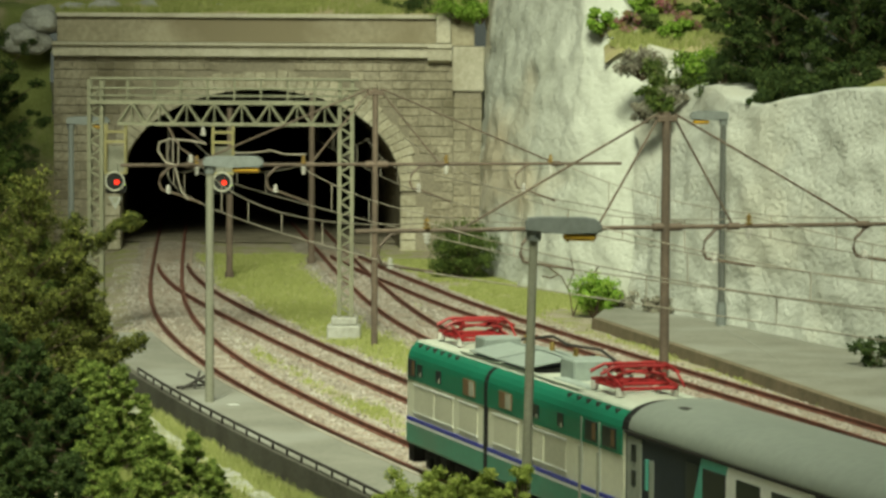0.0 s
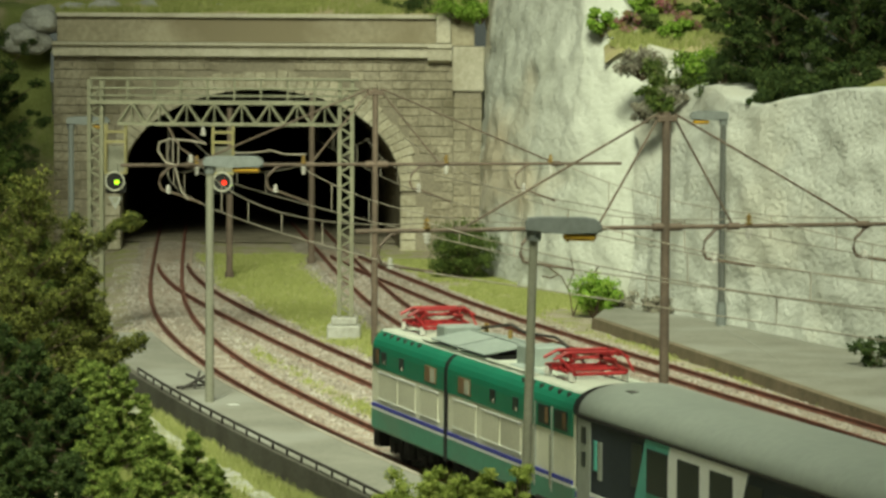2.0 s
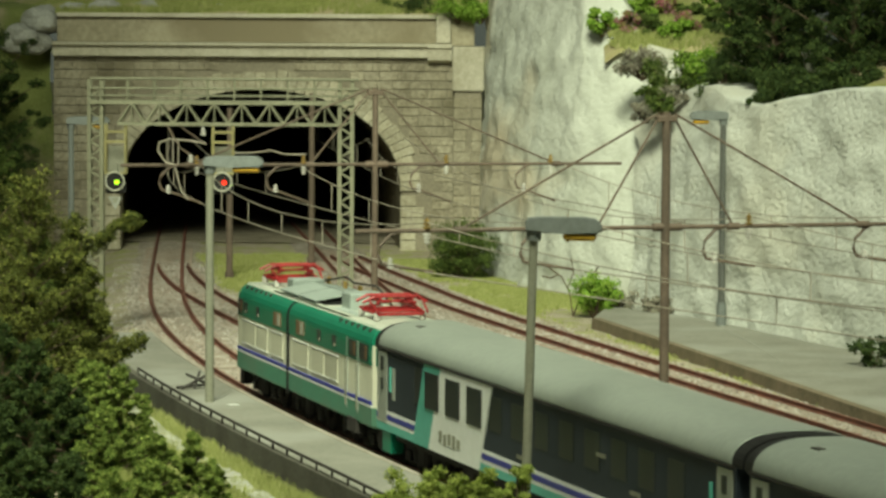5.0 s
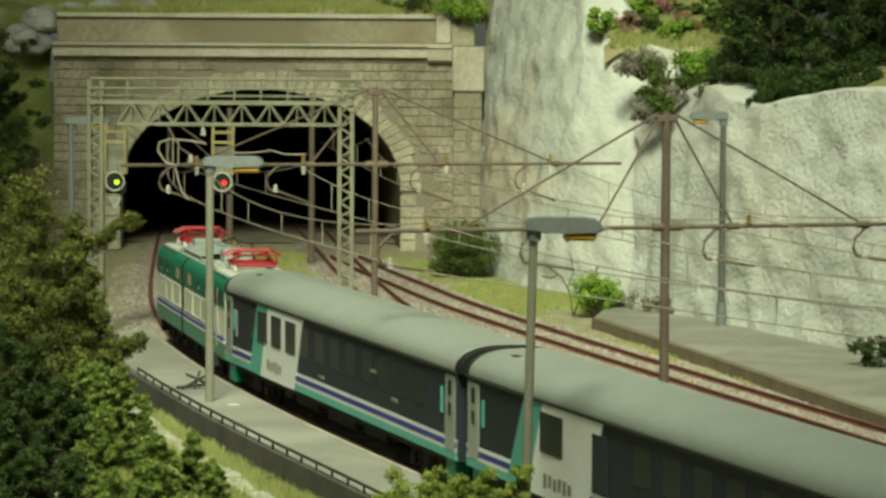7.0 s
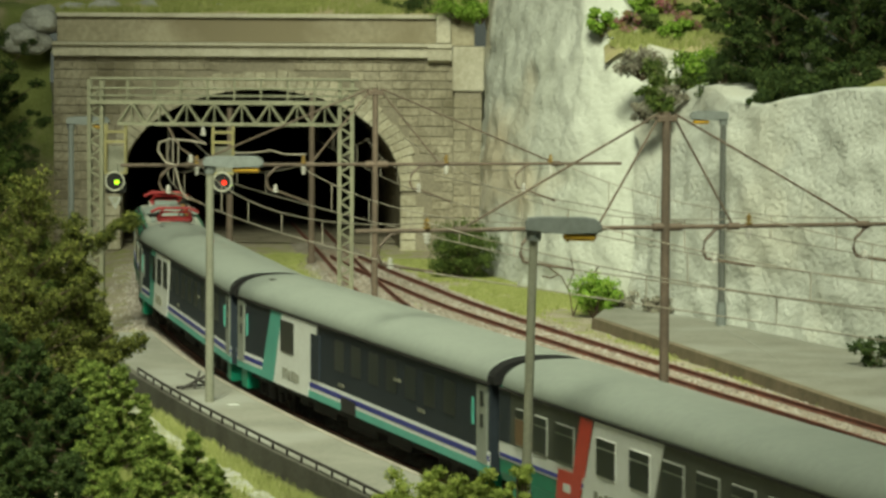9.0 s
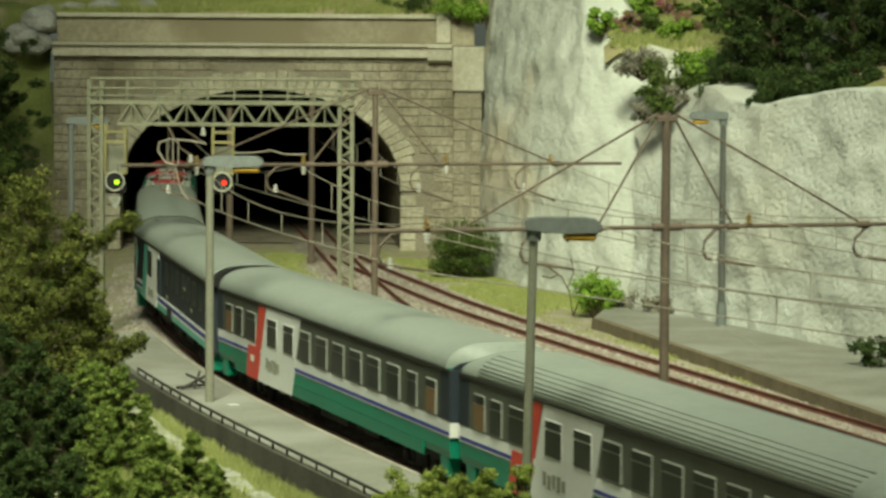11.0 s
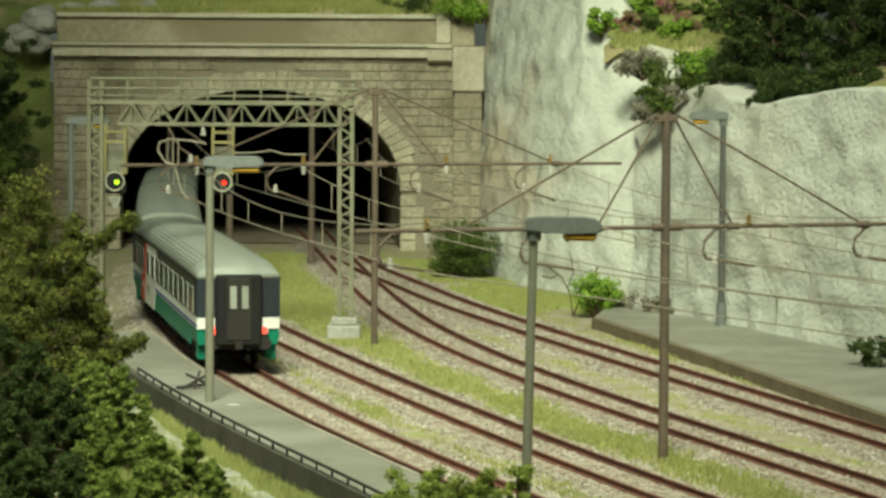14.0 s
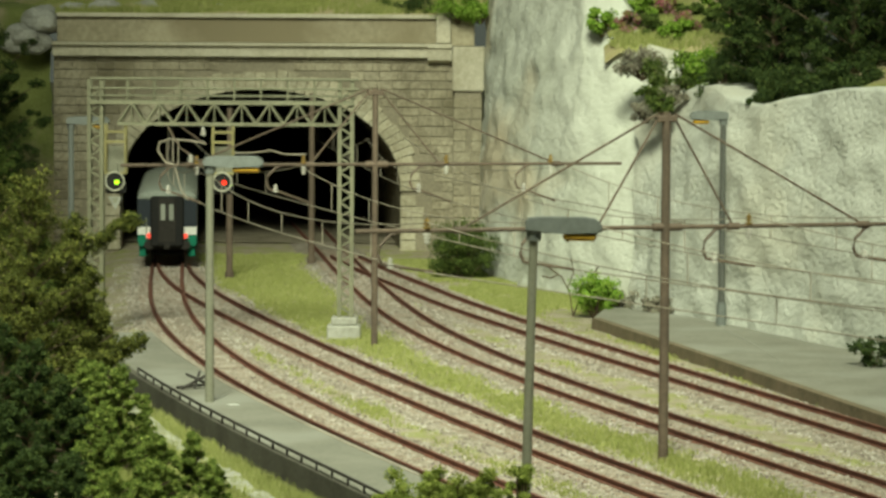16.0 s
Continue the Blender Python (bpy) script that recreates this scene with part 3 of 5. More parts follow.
def boulder(x, y, z, r, label="grey boulder half sunk in the grass", mat=None, group="boulders"):
    bm = bmesh.new()
    bmesh.ops.create_icosphere(bm, subdivisions=3, radius=r)
    for v in bm.verts:
        n = noise.noise(v.co / r * 1.3 + Vector((x, y, 0))) * 0.35 + noise.noise(v.co / r * 4 + Vector((x, y, 0))) * 0.1
        v.co = Vector((v.co.x * 1.25, v.co.y, v.co.z * 0.72)) * (1 + n)
    ob = link("boulder", bm, mat or BOULDER)
    ob.matrix_basis = pose(x * S, y * S, z * S, 0, 0, (x * 77) % 360)
    tagged(ob, label, "boulder", group)


# ---- plants ----
def leaf_cloud(rng, clumps, per, size, flat=1.0):
    """Leaves round clump centres (x, y, z, r): small folded pieces."""
    V, F = [], []
    nprng = np.random.RandomState(rng.randrange(10 ** 6))
    for cx, cy, cz, r in clumps:
        n = int(per * nprng.uniform(0.7, 1.3))
        d = nprng.normal(size=(n, 3))
        d /= np.linalg.norm(d, axis=1)[:, None]
        rad = r * nprng.uniform(0.1, 1.25, size=(n, 1)) ** 0.7
        c = np.array([cx, cy, cz]) + d * rad * np.array([1, 1, flat])
        a = nprng.normal(size=(n, 3))
        a /= np.linalg.norm(a, axis=1)[:, None]
        b = np.cross(a, d + 0.4 * nprng.normal(size=(n, 3)))
        b /= np.linalg.norm(b, axis=1)[:, None] + 1e-9
        s = size * nprng.uniform(0.6, 1.3, size=(n, 1))
        k = len(V) * 1
        quad = np.stack([c - a * s, c - b * s * 0.6 + d * s * 0.25, c + a * s, c + b * s * 0.6], 1)
        V.append(quad.reshape(-1, 3))
    V = np.concatenate(V)
    F = np.arange(len(V)).reshape(-1, 4)
    return V, F


def plant_mesh(name, V, F, mat, parent):
    me = bpy.data.meshes.new(name)
    me.vertices.add(len(V))
    me.vertices.foreach_set("co", (V * S).astype(np.float32).ravel())
    me.loops.add(F.size)
    me.loops.foreach_set("vertex_index", F.astype(np.int32).ravel())
    me.polygons.add(len(F))
    me.polygons.foreach_set("loop_start", np.arange(0, F.size, 4, dtype=np.int32))
    me.update(calc_edges=True)
    me.materials.append(mat)
    ob = new(name, me)
    ob.parent = parent
    return ob


def tree(x, y, z, h, r, mat, label, seed=1, per=110, branches=34, leaf=0.07, name="tree", low=0.12, cone=0.0, spray=None):
    """A trunk with limbs; each limb carries tufts of leaves that shrink towards its tip."""
    rng = random.Random(seed)
    turn = rng.uniform(0, 360)
    t = thing(name, x, y, z, turn, label, "tree", "trees of the layout")
    bm = bmesh.new()
    rod(bm, (0, 0, -0.5), (0, 0, h * 0.55), 0.045 * h ** 0.9 * 0.6, 0.02 * h ** 0.9, 8)
    rod(bm, (0, 0, h * 0.55), (0.1, 0, h * 0.92), 0.02 * h ** 0.9, 0.01, 8)
    cl = [(rng.uniform(-0.1, 0.1) * r, rng.uniform(-0.1, 0.1) * r, h * (0.4 + 0.09 * i), r * 0.2) for i in range(7)]
    for i in range(branches):
        v = low + (0.97 - low) * (i + rng.random()) / branches
        prof = (1.02 - v) ** 0.7 if cone else math.sin(math.pi * min(1, max(0.1, (v - low + 0.14) / (1.16 - low)))) ** 0.6
        a, q = i * 2.4 + rng.uniform(-0.4, 0.4), r * prof * rng.uniform(0.55, 1.25)
        tip = Vector((q * math.cos(a), q * math.sin(a), h * v + q * rng.uniform(-0.1, 0.35)))
        foot = Vector((0, 0, h * max(0.06, v - 0.1)))
        rod(bm, foot, tip, 0.05, 0.015, 5)
        k = max(2, int(q / (0.2 * r)) + 1)
        for j in range(k):
            f = 0.3 + 0.7 * (j + 0.6) / k
            c = foot.lerp(tip, f) + Vector([rng.uniform(-0.1, 0.1) * r for _ in range(3)])
            cl.append((*c, r * rng.uniform(0.085, 0.18) * (1.25 - 0.5 * f)))
    if spray:
        # one long limb that reaches out sideways
        reach, low_z, top_z = spray
        a = math.radians(-8 - turn)
        foot, tip = Vector((0, 0, low_z)), Vector((reach * math.cos(a), reach * math.sin(a), top_z))
        rod(bm, foot, tip, 0.06, 0.015, 5)
        for j in range(16):
            f = 0.35 + 0.65 * j / 15
            c = foot.lerp(tip, f) + Vector([rng.uniform(-0.16, 0.16) for _ in range(3)])
            cl.append((*c, rng.uniform(0.14, 0.30)))
    part("trunk", bm, BARK, t)
    V, F = leaf_cloud(rng, cl, per, leaf, 0.8)
    plant_mesh("crown", V, F, mat, t)
    return t


def bush(x, y, z, r, h, mat, label, seed=1, per=190, clumps=26, leaf=0.075, group="bushes of the layout"):
    rng = random.Random(seed)
    t = thing("bush", x, y, z, rng.uniform(0, 360), label, "bush", group)
    bm = bmesh.new()
    cl = []
    for i in range(clumps):
        a, q = rng.random() * math.tau, r * math.sqrt(rng.random()) * 0.85
        v = rng.uniform(0.04, 0.85) * h * (1 - 0.45 * (q / r) ** 2)
        cl.append((q * math.cos(a), q * math.sin(a), v, min(r, h) * rng.uniform(0.22, 0.4)))
        if i % 2 == 0:
            rod(bm, (0, 0, -0.2), cl[-1][:3], 0.05, 0.02, 5)
    part("stem", bm, BARK, t)
    V, F = leaf_cloud(rng, cl, per, leaf, 0.8)
    plant_mesh("leaves", V, F, mat, t)
    return t


# ---- platform lamps ----
def platform_lamp(x, y, z, top, turn, length, label, foot=False, paint=None, slim=1.0):
    t = thing("platform_lamp", x, y, z, turn, label, "street lamp", "platform lamps")
    h = top - z
    bm = rod(bmesh.new(), (0, 0, 0), (0, 0, h - 0.25), 0.145 * slim, 0.12 * slim, 12)
    part("pole", bm, paint or GREYMETAL, t)
    if foot:
        part("base", rod(bmesh.new(), (0, 0, 0), (0, 0, 0.95), 0.2, 0.19, 12), LAMPHEAD, t)
    part("collar", rod(bmesh.new(), (0, 0, h - 0.55), (0, 0, h - 0.2), 0.17, 0.19, 12), LAMPHEAD, t)
    poly = [(-0.2, h - 0.34), (-0.2, h - 0.04), (0.1, h), (length - 0.45, h + 0.02), (length - 0.12, h - 0.02), (length, h - 0.22), (length - 0.1, h - 0.36), (0.6, h - 0.36)]
    bm = prism(bmesh.new(), poly, -0.26, 0.26)
    bmesh.ops.bevel(bm, geom=bm.edges[:], offset=0.05, segments=2, affect="EDGES")
    part("lamp_head", bm, LAMPHEAD, t)
    part("lens", bx(length * 0.42, length - 0.16, -0.2, 0.2, h - 0.52, h - 0.34, bev=0.06), AMBER, t, "amber lens")
    return t


# ---- signal gantry ----
GY = 136.0


def lattice_tower(t, x, y, z0, z1, w=0.5):
    for sx in (-1, 1):
        for sy in (-1, 1):
            part("upright", bx(x + sx * w / 2 - 0.075, x + sx * w / 2 + 0.075, y + sy * w / 2 - 0.06, y + sy * w / 2 + 0.06, z0, z1), GANTRY, t)
    bm = bmesh.new()
    z, k = z0 + 0.2, 0
    while z < z1 - 0.5:
        for sy in (-1, 1):
            a, b = (x - w / 2, x + w / 2) if k % 2 else (x + w / 2, x - w / 2)
            rod(bm, (a, y + sy * w / 2, z), (b, y + sy * w / 2, z + 0.30), 0.035, n=5)
        for sx in (-1, 1):
            a, b = (y - w / 2, y + w / 2) if k % 2 else (y + w / 2, y - w / 2)
            rod(bm, (x + sx * w / 2, a, z), (x + sx * w / 2, b, z + 0.30), 0.035, n=5)
        z += 0.30
        k += 1
    part("lacing", bm, GANTRY, t)


def build_gantry():
    t = thing("signal_gantry", 0, 0, 0, 0, "olive lattice signal bridge on two lattice towers with a walkway rail", "signal bridge")
    xl, xr = -13.95, -3.92
    zt = 10.1
    for x in (xl, xr):
        lattice_tower(t, x, GY, 0.5, zt)
        part("foundation", bx(x - 0.72, x + 0.62, GY - 0.65, GY + 0.65, -0.35, 0.28, bev=0.06), CONCRETE, t, "pale concrete block")
        part("plinth", bx(x - 0.55, x + 0.50, GY - 0.5, GY + 0.5, 0.28, 0.6, bev=0.05), CONCRETE, t, "pale concrete block")
    a, b = xl + 0.9, xr - 0.3
    z1, z2 = 8.32, 9.16
    for y in (GY - 0.35, GY + 0.35):
        part("chord", bx(a, b, y - 0.05, y + 0.05, z1 - 0.06, z1 + 0.06), GANTRY, t)
        part("chord", bx(xl - 0.2, xr + 0.3, y - 0.05, y + 0.05, z2 - 0.05, z2 + 0.05), GANTRY, t)
        part("chord", bx(xl - 0.2, xr + 0.3, y - 0.04, y + 0.04, z2 + 0.26, z2 + 0.33), GANTRY, t)
        part("handrail", rod(bmesh.new(), (xl - 0.2, y, zt + 0.02), (xr + 0.5, y, zt + 0.02), 0.05), GANTRY, t)
        part("handrail", rod(bmesh.new(), (xl - 0.2, y, zt - 0.36), (xr + 0.5, y, zt - 0.36), 0.035), GANTRY, t)
        n = 8
        for i in range(n):
            x = a + (b - a) * i / n
            m, e = x + (b - a) / n / 2, x + (b - a) / n
            part("brace", rod(bmesh.new(), (x, y, z1), (m, y, z2), 0.05, n=6), GANTRY, t)
            part("brace", rod(bmesh.new(), (m, y, z2), (e, y, z1), 0.05, n=6), GANTRY, t)
            part("brace", bx(m - 0.02, m + 0.02, y - 0.02, y + 0.02, z1, z2), GANTRY, t)
        for i in range(10):
            x = xl + 0.2 + (xr - xl - 0.4) * i / 9
            part("rail_post", rod(bmesh.new(), (x, y, z2), (x, y, zt), 0.035, n=6), GANTRY, t)
    part("walkway", bx(xl - 0.2, xr + 0.3, GY - 0.33, GY + 0.33, z2 + 0.05, z2 + 0.11), GANTRY, t)
    # access cages over the signals
    for x in (-13.15, -8.85):
        for sx in (-0.4, 0.4):
            for sy in (-0.3, 0.3):
                part("cage_bar", bx(x + sx - 0.04, x + sx + 0.04, GY + sy - 0.04, GY + sy + 0.04, 6.3, z1), OCHRE, t, "ochre cage")
        for z in (6.35, 7.6, 8.0):
            part("cage_ring", bx(x - 0.4, x + 0.4, GY - 0.35, GY - 0.27, z - 0.045, z + 0.045), OCHRE, t, "ochre cage")
        part("cage_back", bx(x - 0.36, x + 0.36, GY + 0.27, GY + 0.31, 6.35, 7.4), GREYMETAL, t)


def signal(x, z, board, label):
    """A searchlight signal: a round black face with a pale rim and a turning spectacle behind its opening."""
    t = thing("railway_signal", x, GY - 0.45, z, 0, label, "signal", "signals on the gantry")
    part("rim", tube(bmesh.new(), [(0.37 * math.cos(a), -0.05, 0.37 * math.sin(a)) for a in np.linspace(0, math.tau, 33)], 0.045), CREAM, t, "cream rim")
    bm = bmesh.new()
    c = (0.07, -0.03)
    inner = [bm.verts.new((c[0] + 0.105 * math.cos(a), 0, c[1] + 0.105 * math.sin(a))) for a in np.linspace(0, math.tau, 32, endpoint=False)]
    outer = [bm.verts.new((0.37 * math.cos(a), 0, 0.37 * math.sin(a))) for a in np.linspace(0, math.tau, 32, endpoint=False)]
    for i in range(32):
        bm.faces.new((inner[i], outer[i], outer[(i + 1) % 32], inner[(i + 1) % 32]))
    r = bmesh.ops.extrude_face_region(bm, geom=bm.faces[:])
    for v in r["geom"]:
        if isinstance(v, bmesh.types.BMVert):
            v.co.y += 0.04
    part("face", bm, BLACK, t)
    part("housing", bx(-0.36, 0.36, 0.12, 0.45, -0.5, 0.36, bev=0.04), BLACK, t)
    part("hanger", bx(-0.08, 0.08, 0.15, 0.4, 0.3, 0.7), GREYMETAL, t)
    spec = new("spectacle")
    spec.parent = t
    spec.empty_display_size = 0.01
    rr = 0.28
    sector = [(0, -0.05)] + [(0.4 * math.sin(radians(a)), 0.4 * math.cos(radians(a))) for a in range(-24, 96, 8)]
    part("plate", prism(bmesh.new(), sector, 0.085, 0.1), BLACK, spec)
    part("cover", bx(-0.33, 0.44, 0.03, 0.05, -0.45, -0.16, bev=0.005), BLACK, t)
    part("red_glass", disc(bmesh.new(), (0, 0.07, rr), 0.1, 0.03, n=20), REDGLOW, spec, "glowing red lens")
    part("green_glass", disc(bmesh.new(), (rr * math.sin(radians(70)), 0.07, rr * math.cos(radians(70))), 0.095, 0.03, n=20), GREENGLOW, spec, "glowing yellow-green lens")
    spec.matrix_basis = pose(c[0] * S, 0, (c[1] - rr) * S)
    if board:
        part("marker", prism(bmesh.new(), [(-0.27, -0.62), (0.27, -0.62), (0, -1.15)], 0.1, 0.14), WINFRAME, t, "pale triangle marker")
        part("marker_face", prism(bmesh.new(), [(-0.13, -0.68), (0.13, -0.68), (0, -0.93)], 0.08, 0.1), GREYMETAL, t)
    return t, spec


# ---- overhead line ----
def insulator(bm_parent, x, y, z, up=True, mat=None):
    bm = bmesh.new()
    for i in range(3):
        disc(bm, (x, y, z + (0.06 + i * 0.10) * (1 if up else -1)), 0.11 - 0.015 * i, 0.06, "z", 12)
    rod(bm, (x, y, z), (x, y, z + (0.34 if up else -0.34)), 0.035, n=8)
    part("insulator", bm, mat or INSUL, bm_parent, "white ribbed insulator" if mat is None else "brass-coloured insulator")


def catenary_mast(x, y, top, beam_z, ux, uy, u0, u1, inner, outer, lines, r, label):
    """A round mast with a long crossbeam held by stays; a drop arm for every line."""
    t = thing("catenary_mast", 0, 0, 0, 0, label, "catenary mast", "catenary masts")
    part("mast", rod(bmesh.new(), (x, y, -0.35), (x, y, top + 0.15), r, r * 0.85, 12), MASTBROWN, t)
    part("mast_head", box(bmesh.new(), -0.32, 0.32, -0.12, 0.12, -0.1, 0.1, 0.03, Matrix.Translation((x, y, top - 0.05)) @ Matrix.Rotation(math.atan2(uy, ux), 4, "Z")), MASTBROWN, t)
    at = lambda u, z: (x + ux * u, y + uy * u, z)
    part("crossbeam", rod(bmesh.new(), at(u0, beam_z), at(u1, beam_z), 0.065, n=10), MASTBROWN, t)
    part("clamp", rod(bmesh.new(), at(-0.4, beam_z), at(0.5, beam_z), 0.12, n=10), MASTBROWN, t)
    for u in (-inner, inner, -outer, outer):
        part("stay", rod(bmesh.new(), at(0.25 * np.sign(u), top - 0.02 if abs(u) == inner else top + 0.1), at(u, beam_z), 0.036, n=6), MASTBROWN, t)
        part("clamp", rod(bmesh.new(), at(u - 0.18, beam_z), at(u + 0.18, beam_z), 0.11, n=10), MASTBROWN, t)
    for u in lines:
        # hanging hook, arm and insulators
        h = u - 1.35
        pts = [at(h + 0.45, beam_z), at(h + 0.15, beam_z - 0.12), at(h - 0.15, beam_z - 0.42), at(h - 0.2, beam_z - 0.72), at(h - 0.1, beam_z - 0.95), at(h + 0.12, beam_z - 1.0)]
        part("hook", tube(bmesh.new(), pts, 0.05), MASTBROWN, t)
        p = at(h + 0.15, beam_z - 1.0)
        insulator(t, p[0], p[1], p[2] - 0.1)
        part("arm", rod(bmesh.new(), p, at(u + 0.1, 5.42), 0.04, n=6), MASTBROWN, t)
        q = at(u - 0.1, beam_z)
        insulator(t, q[0], q[1], q[2] + 0.02, True, BRASS)
        insulator(t, q[0], q[1], q[2] - 0.06, False)
    return t


def wires(line, spots, label):
    """Contact wire, carrier wire and droppers between supports (places along the line)."""
    t = thing("overhead_wire", 0, 0, 0, 0, label, "overhead wire", "overhead wires")
    con, car = [], []
    # towards the viewer's end the wires run straight to the next support
    p0 = line.at(spots[0])
    for i in range(12):
        f = i / 12
        q = (p0.x + 17 * (1 - f), p0.y - 31 * (1 - f))
        con.append((*q, 5.42))
        car.append((*q, 6.85 - 3.0 * f * (1 - f)))
    for i in range(1, 6):
        f = i / 6
        q = (p0.x + 17 * (1 - f), p0.y - 31 * (1 - f))
        part("dropper", rod(bmesh.new(), (*q, 5.42), (*q, 6.85 - 3.0 * f * (1 - f)), 0.015, n=5), WIRE, t)
    for a, b in zip(spots, spots[1:]):
        n = 12
        for i in range(n + (b == spots[-1])):
            f = i / n
            s = a + (b - a) * f
            p = line.at(s)
            con.append((p.x, p.y, 5.42))
            car.append((p.x, p.y, 6.85 - 4 * 0.75 * f * (1 - f)))
        k = max(3, int((b - a) / 5.5))
        for i in range(1, k):
            f = i / k
            p = line.at(a + (b - a) * f)
            part("dropper", rod(bmesh.new(), (p.x, p.y, 5.42), (p.x, p.y, 6.85 - 3.0 * f * (1 - f)), 0.016, n=5), WIRE, t)
    part("contact_wire", tube(bmesh.new(), con, 0.020), WIRE, t)
    part("carrier_wire", tube(bmesh.new(), car, 0.018), WIRE, t)


# ---- train ----
def loft(bm, sections):
    """Skin over sections (x, [(y, z)...]), closed at both ends."""
    rings = [[bm.verts.new((x, y, z)) for y, z in pr] for x, pr in sections]
    for a, b in zip(rings, rings[1:]):
        for i in range(len(a)):
            j = (i + 1) % len(a)
            bm.faces.new((a[i], a[j], b[j], b[i]))
    bm.faces.new(rings[0])
    bm.faces.new(rings[-1][::-1])
    return bm


def side(name, t, x0, x1, z0, z1, mat, out=0.02, w=1.41, slant=0.0, label="", sides=(1, -1), deep=0.04):
    """A panel on the vehicle's flanks; slant moves its upper edge forward."""
    for sgn in sides:
        ya, yb = sorted((sgn * (w - deep), sgn * (w + out)))
        part(name, prism(bmesh.new(), [(x0, z0), (x1, z0), (x1 + slant, z1), (x0 + slant, z1)], ya, yb), mat, t, label)


def bogie(t, x, wheels, r, long):
    b = new("bogie")
    b.parent = t
    b.empty_display_size = 0.01
    b.matrix_basis = pose(x * S, 0, 0)
    bm = bmesh.new()
    for sy in (-1, 1):
        box(bm, -long, long, sy * 1.0 - 0.08, sy * 1.0 + 0.08, 0.42, 0.72, 0.03)
        for wx in wheels:
            box(bm, wx - 0.2, wx + 0.2, sy * 1.1 - 0.08, sy * 1.1 + 0.08, 0.3, 0.62, 0.03)
        box(bm, -0.3, 0.3, sy * 1.1 - 0.1, sy * 1.1 + 0.1, 0.32, 0.8, 0.03)
        for k in (-0.5, 0.5):
            rod(bm, (k, sy * 1.13, 0.35), (k, sy * 1.13, 0.8), 0.1, n=8)
    box(bm, -0.4, 0.4, -0.95, 0.95, 0.5, 0.85)
    part("bogie_frame", bm, UNDER, b)
    for wx in wheels:
        bm = bmesh.new()
        for sy in (-1, 1):
            disc(bm, (wx, sy * 0.75, r), r, 0.13, "y", 20)
            disc(bm, (wx, sy * 0.70, r), r + 0.03, 0.03, "y", 20)
        rod(bm, (wx, -0.75, r), (wx, 0.75, r), 0.08)
        part("wheelset", bm, UNDER, b)
    return b


def buffers(t, x, sgn):
    for sy in (-1, 1):
        bm = rod(bmesh.new(), (x - sgn * 0.55, sy * 0.875, 1.05), (x - sgn * 0.08, sy * 0.875, 1.05), 0.1, n=10)
        rod(bm, (x - sgn * 0.08, sy * 0.875, 1.05), (x, sy * 0.875, 1.05), 0.24, n=14)
        part("buffer", bm, UNDER, t)
    part("coupling", bx(min(x - sgn * 0.5, x + sgn * 0.1), max(x - sgn * 0.5, x + sgn * 0.1), -0.12, 0.12, 0.85, 1.15), UNDER, t)


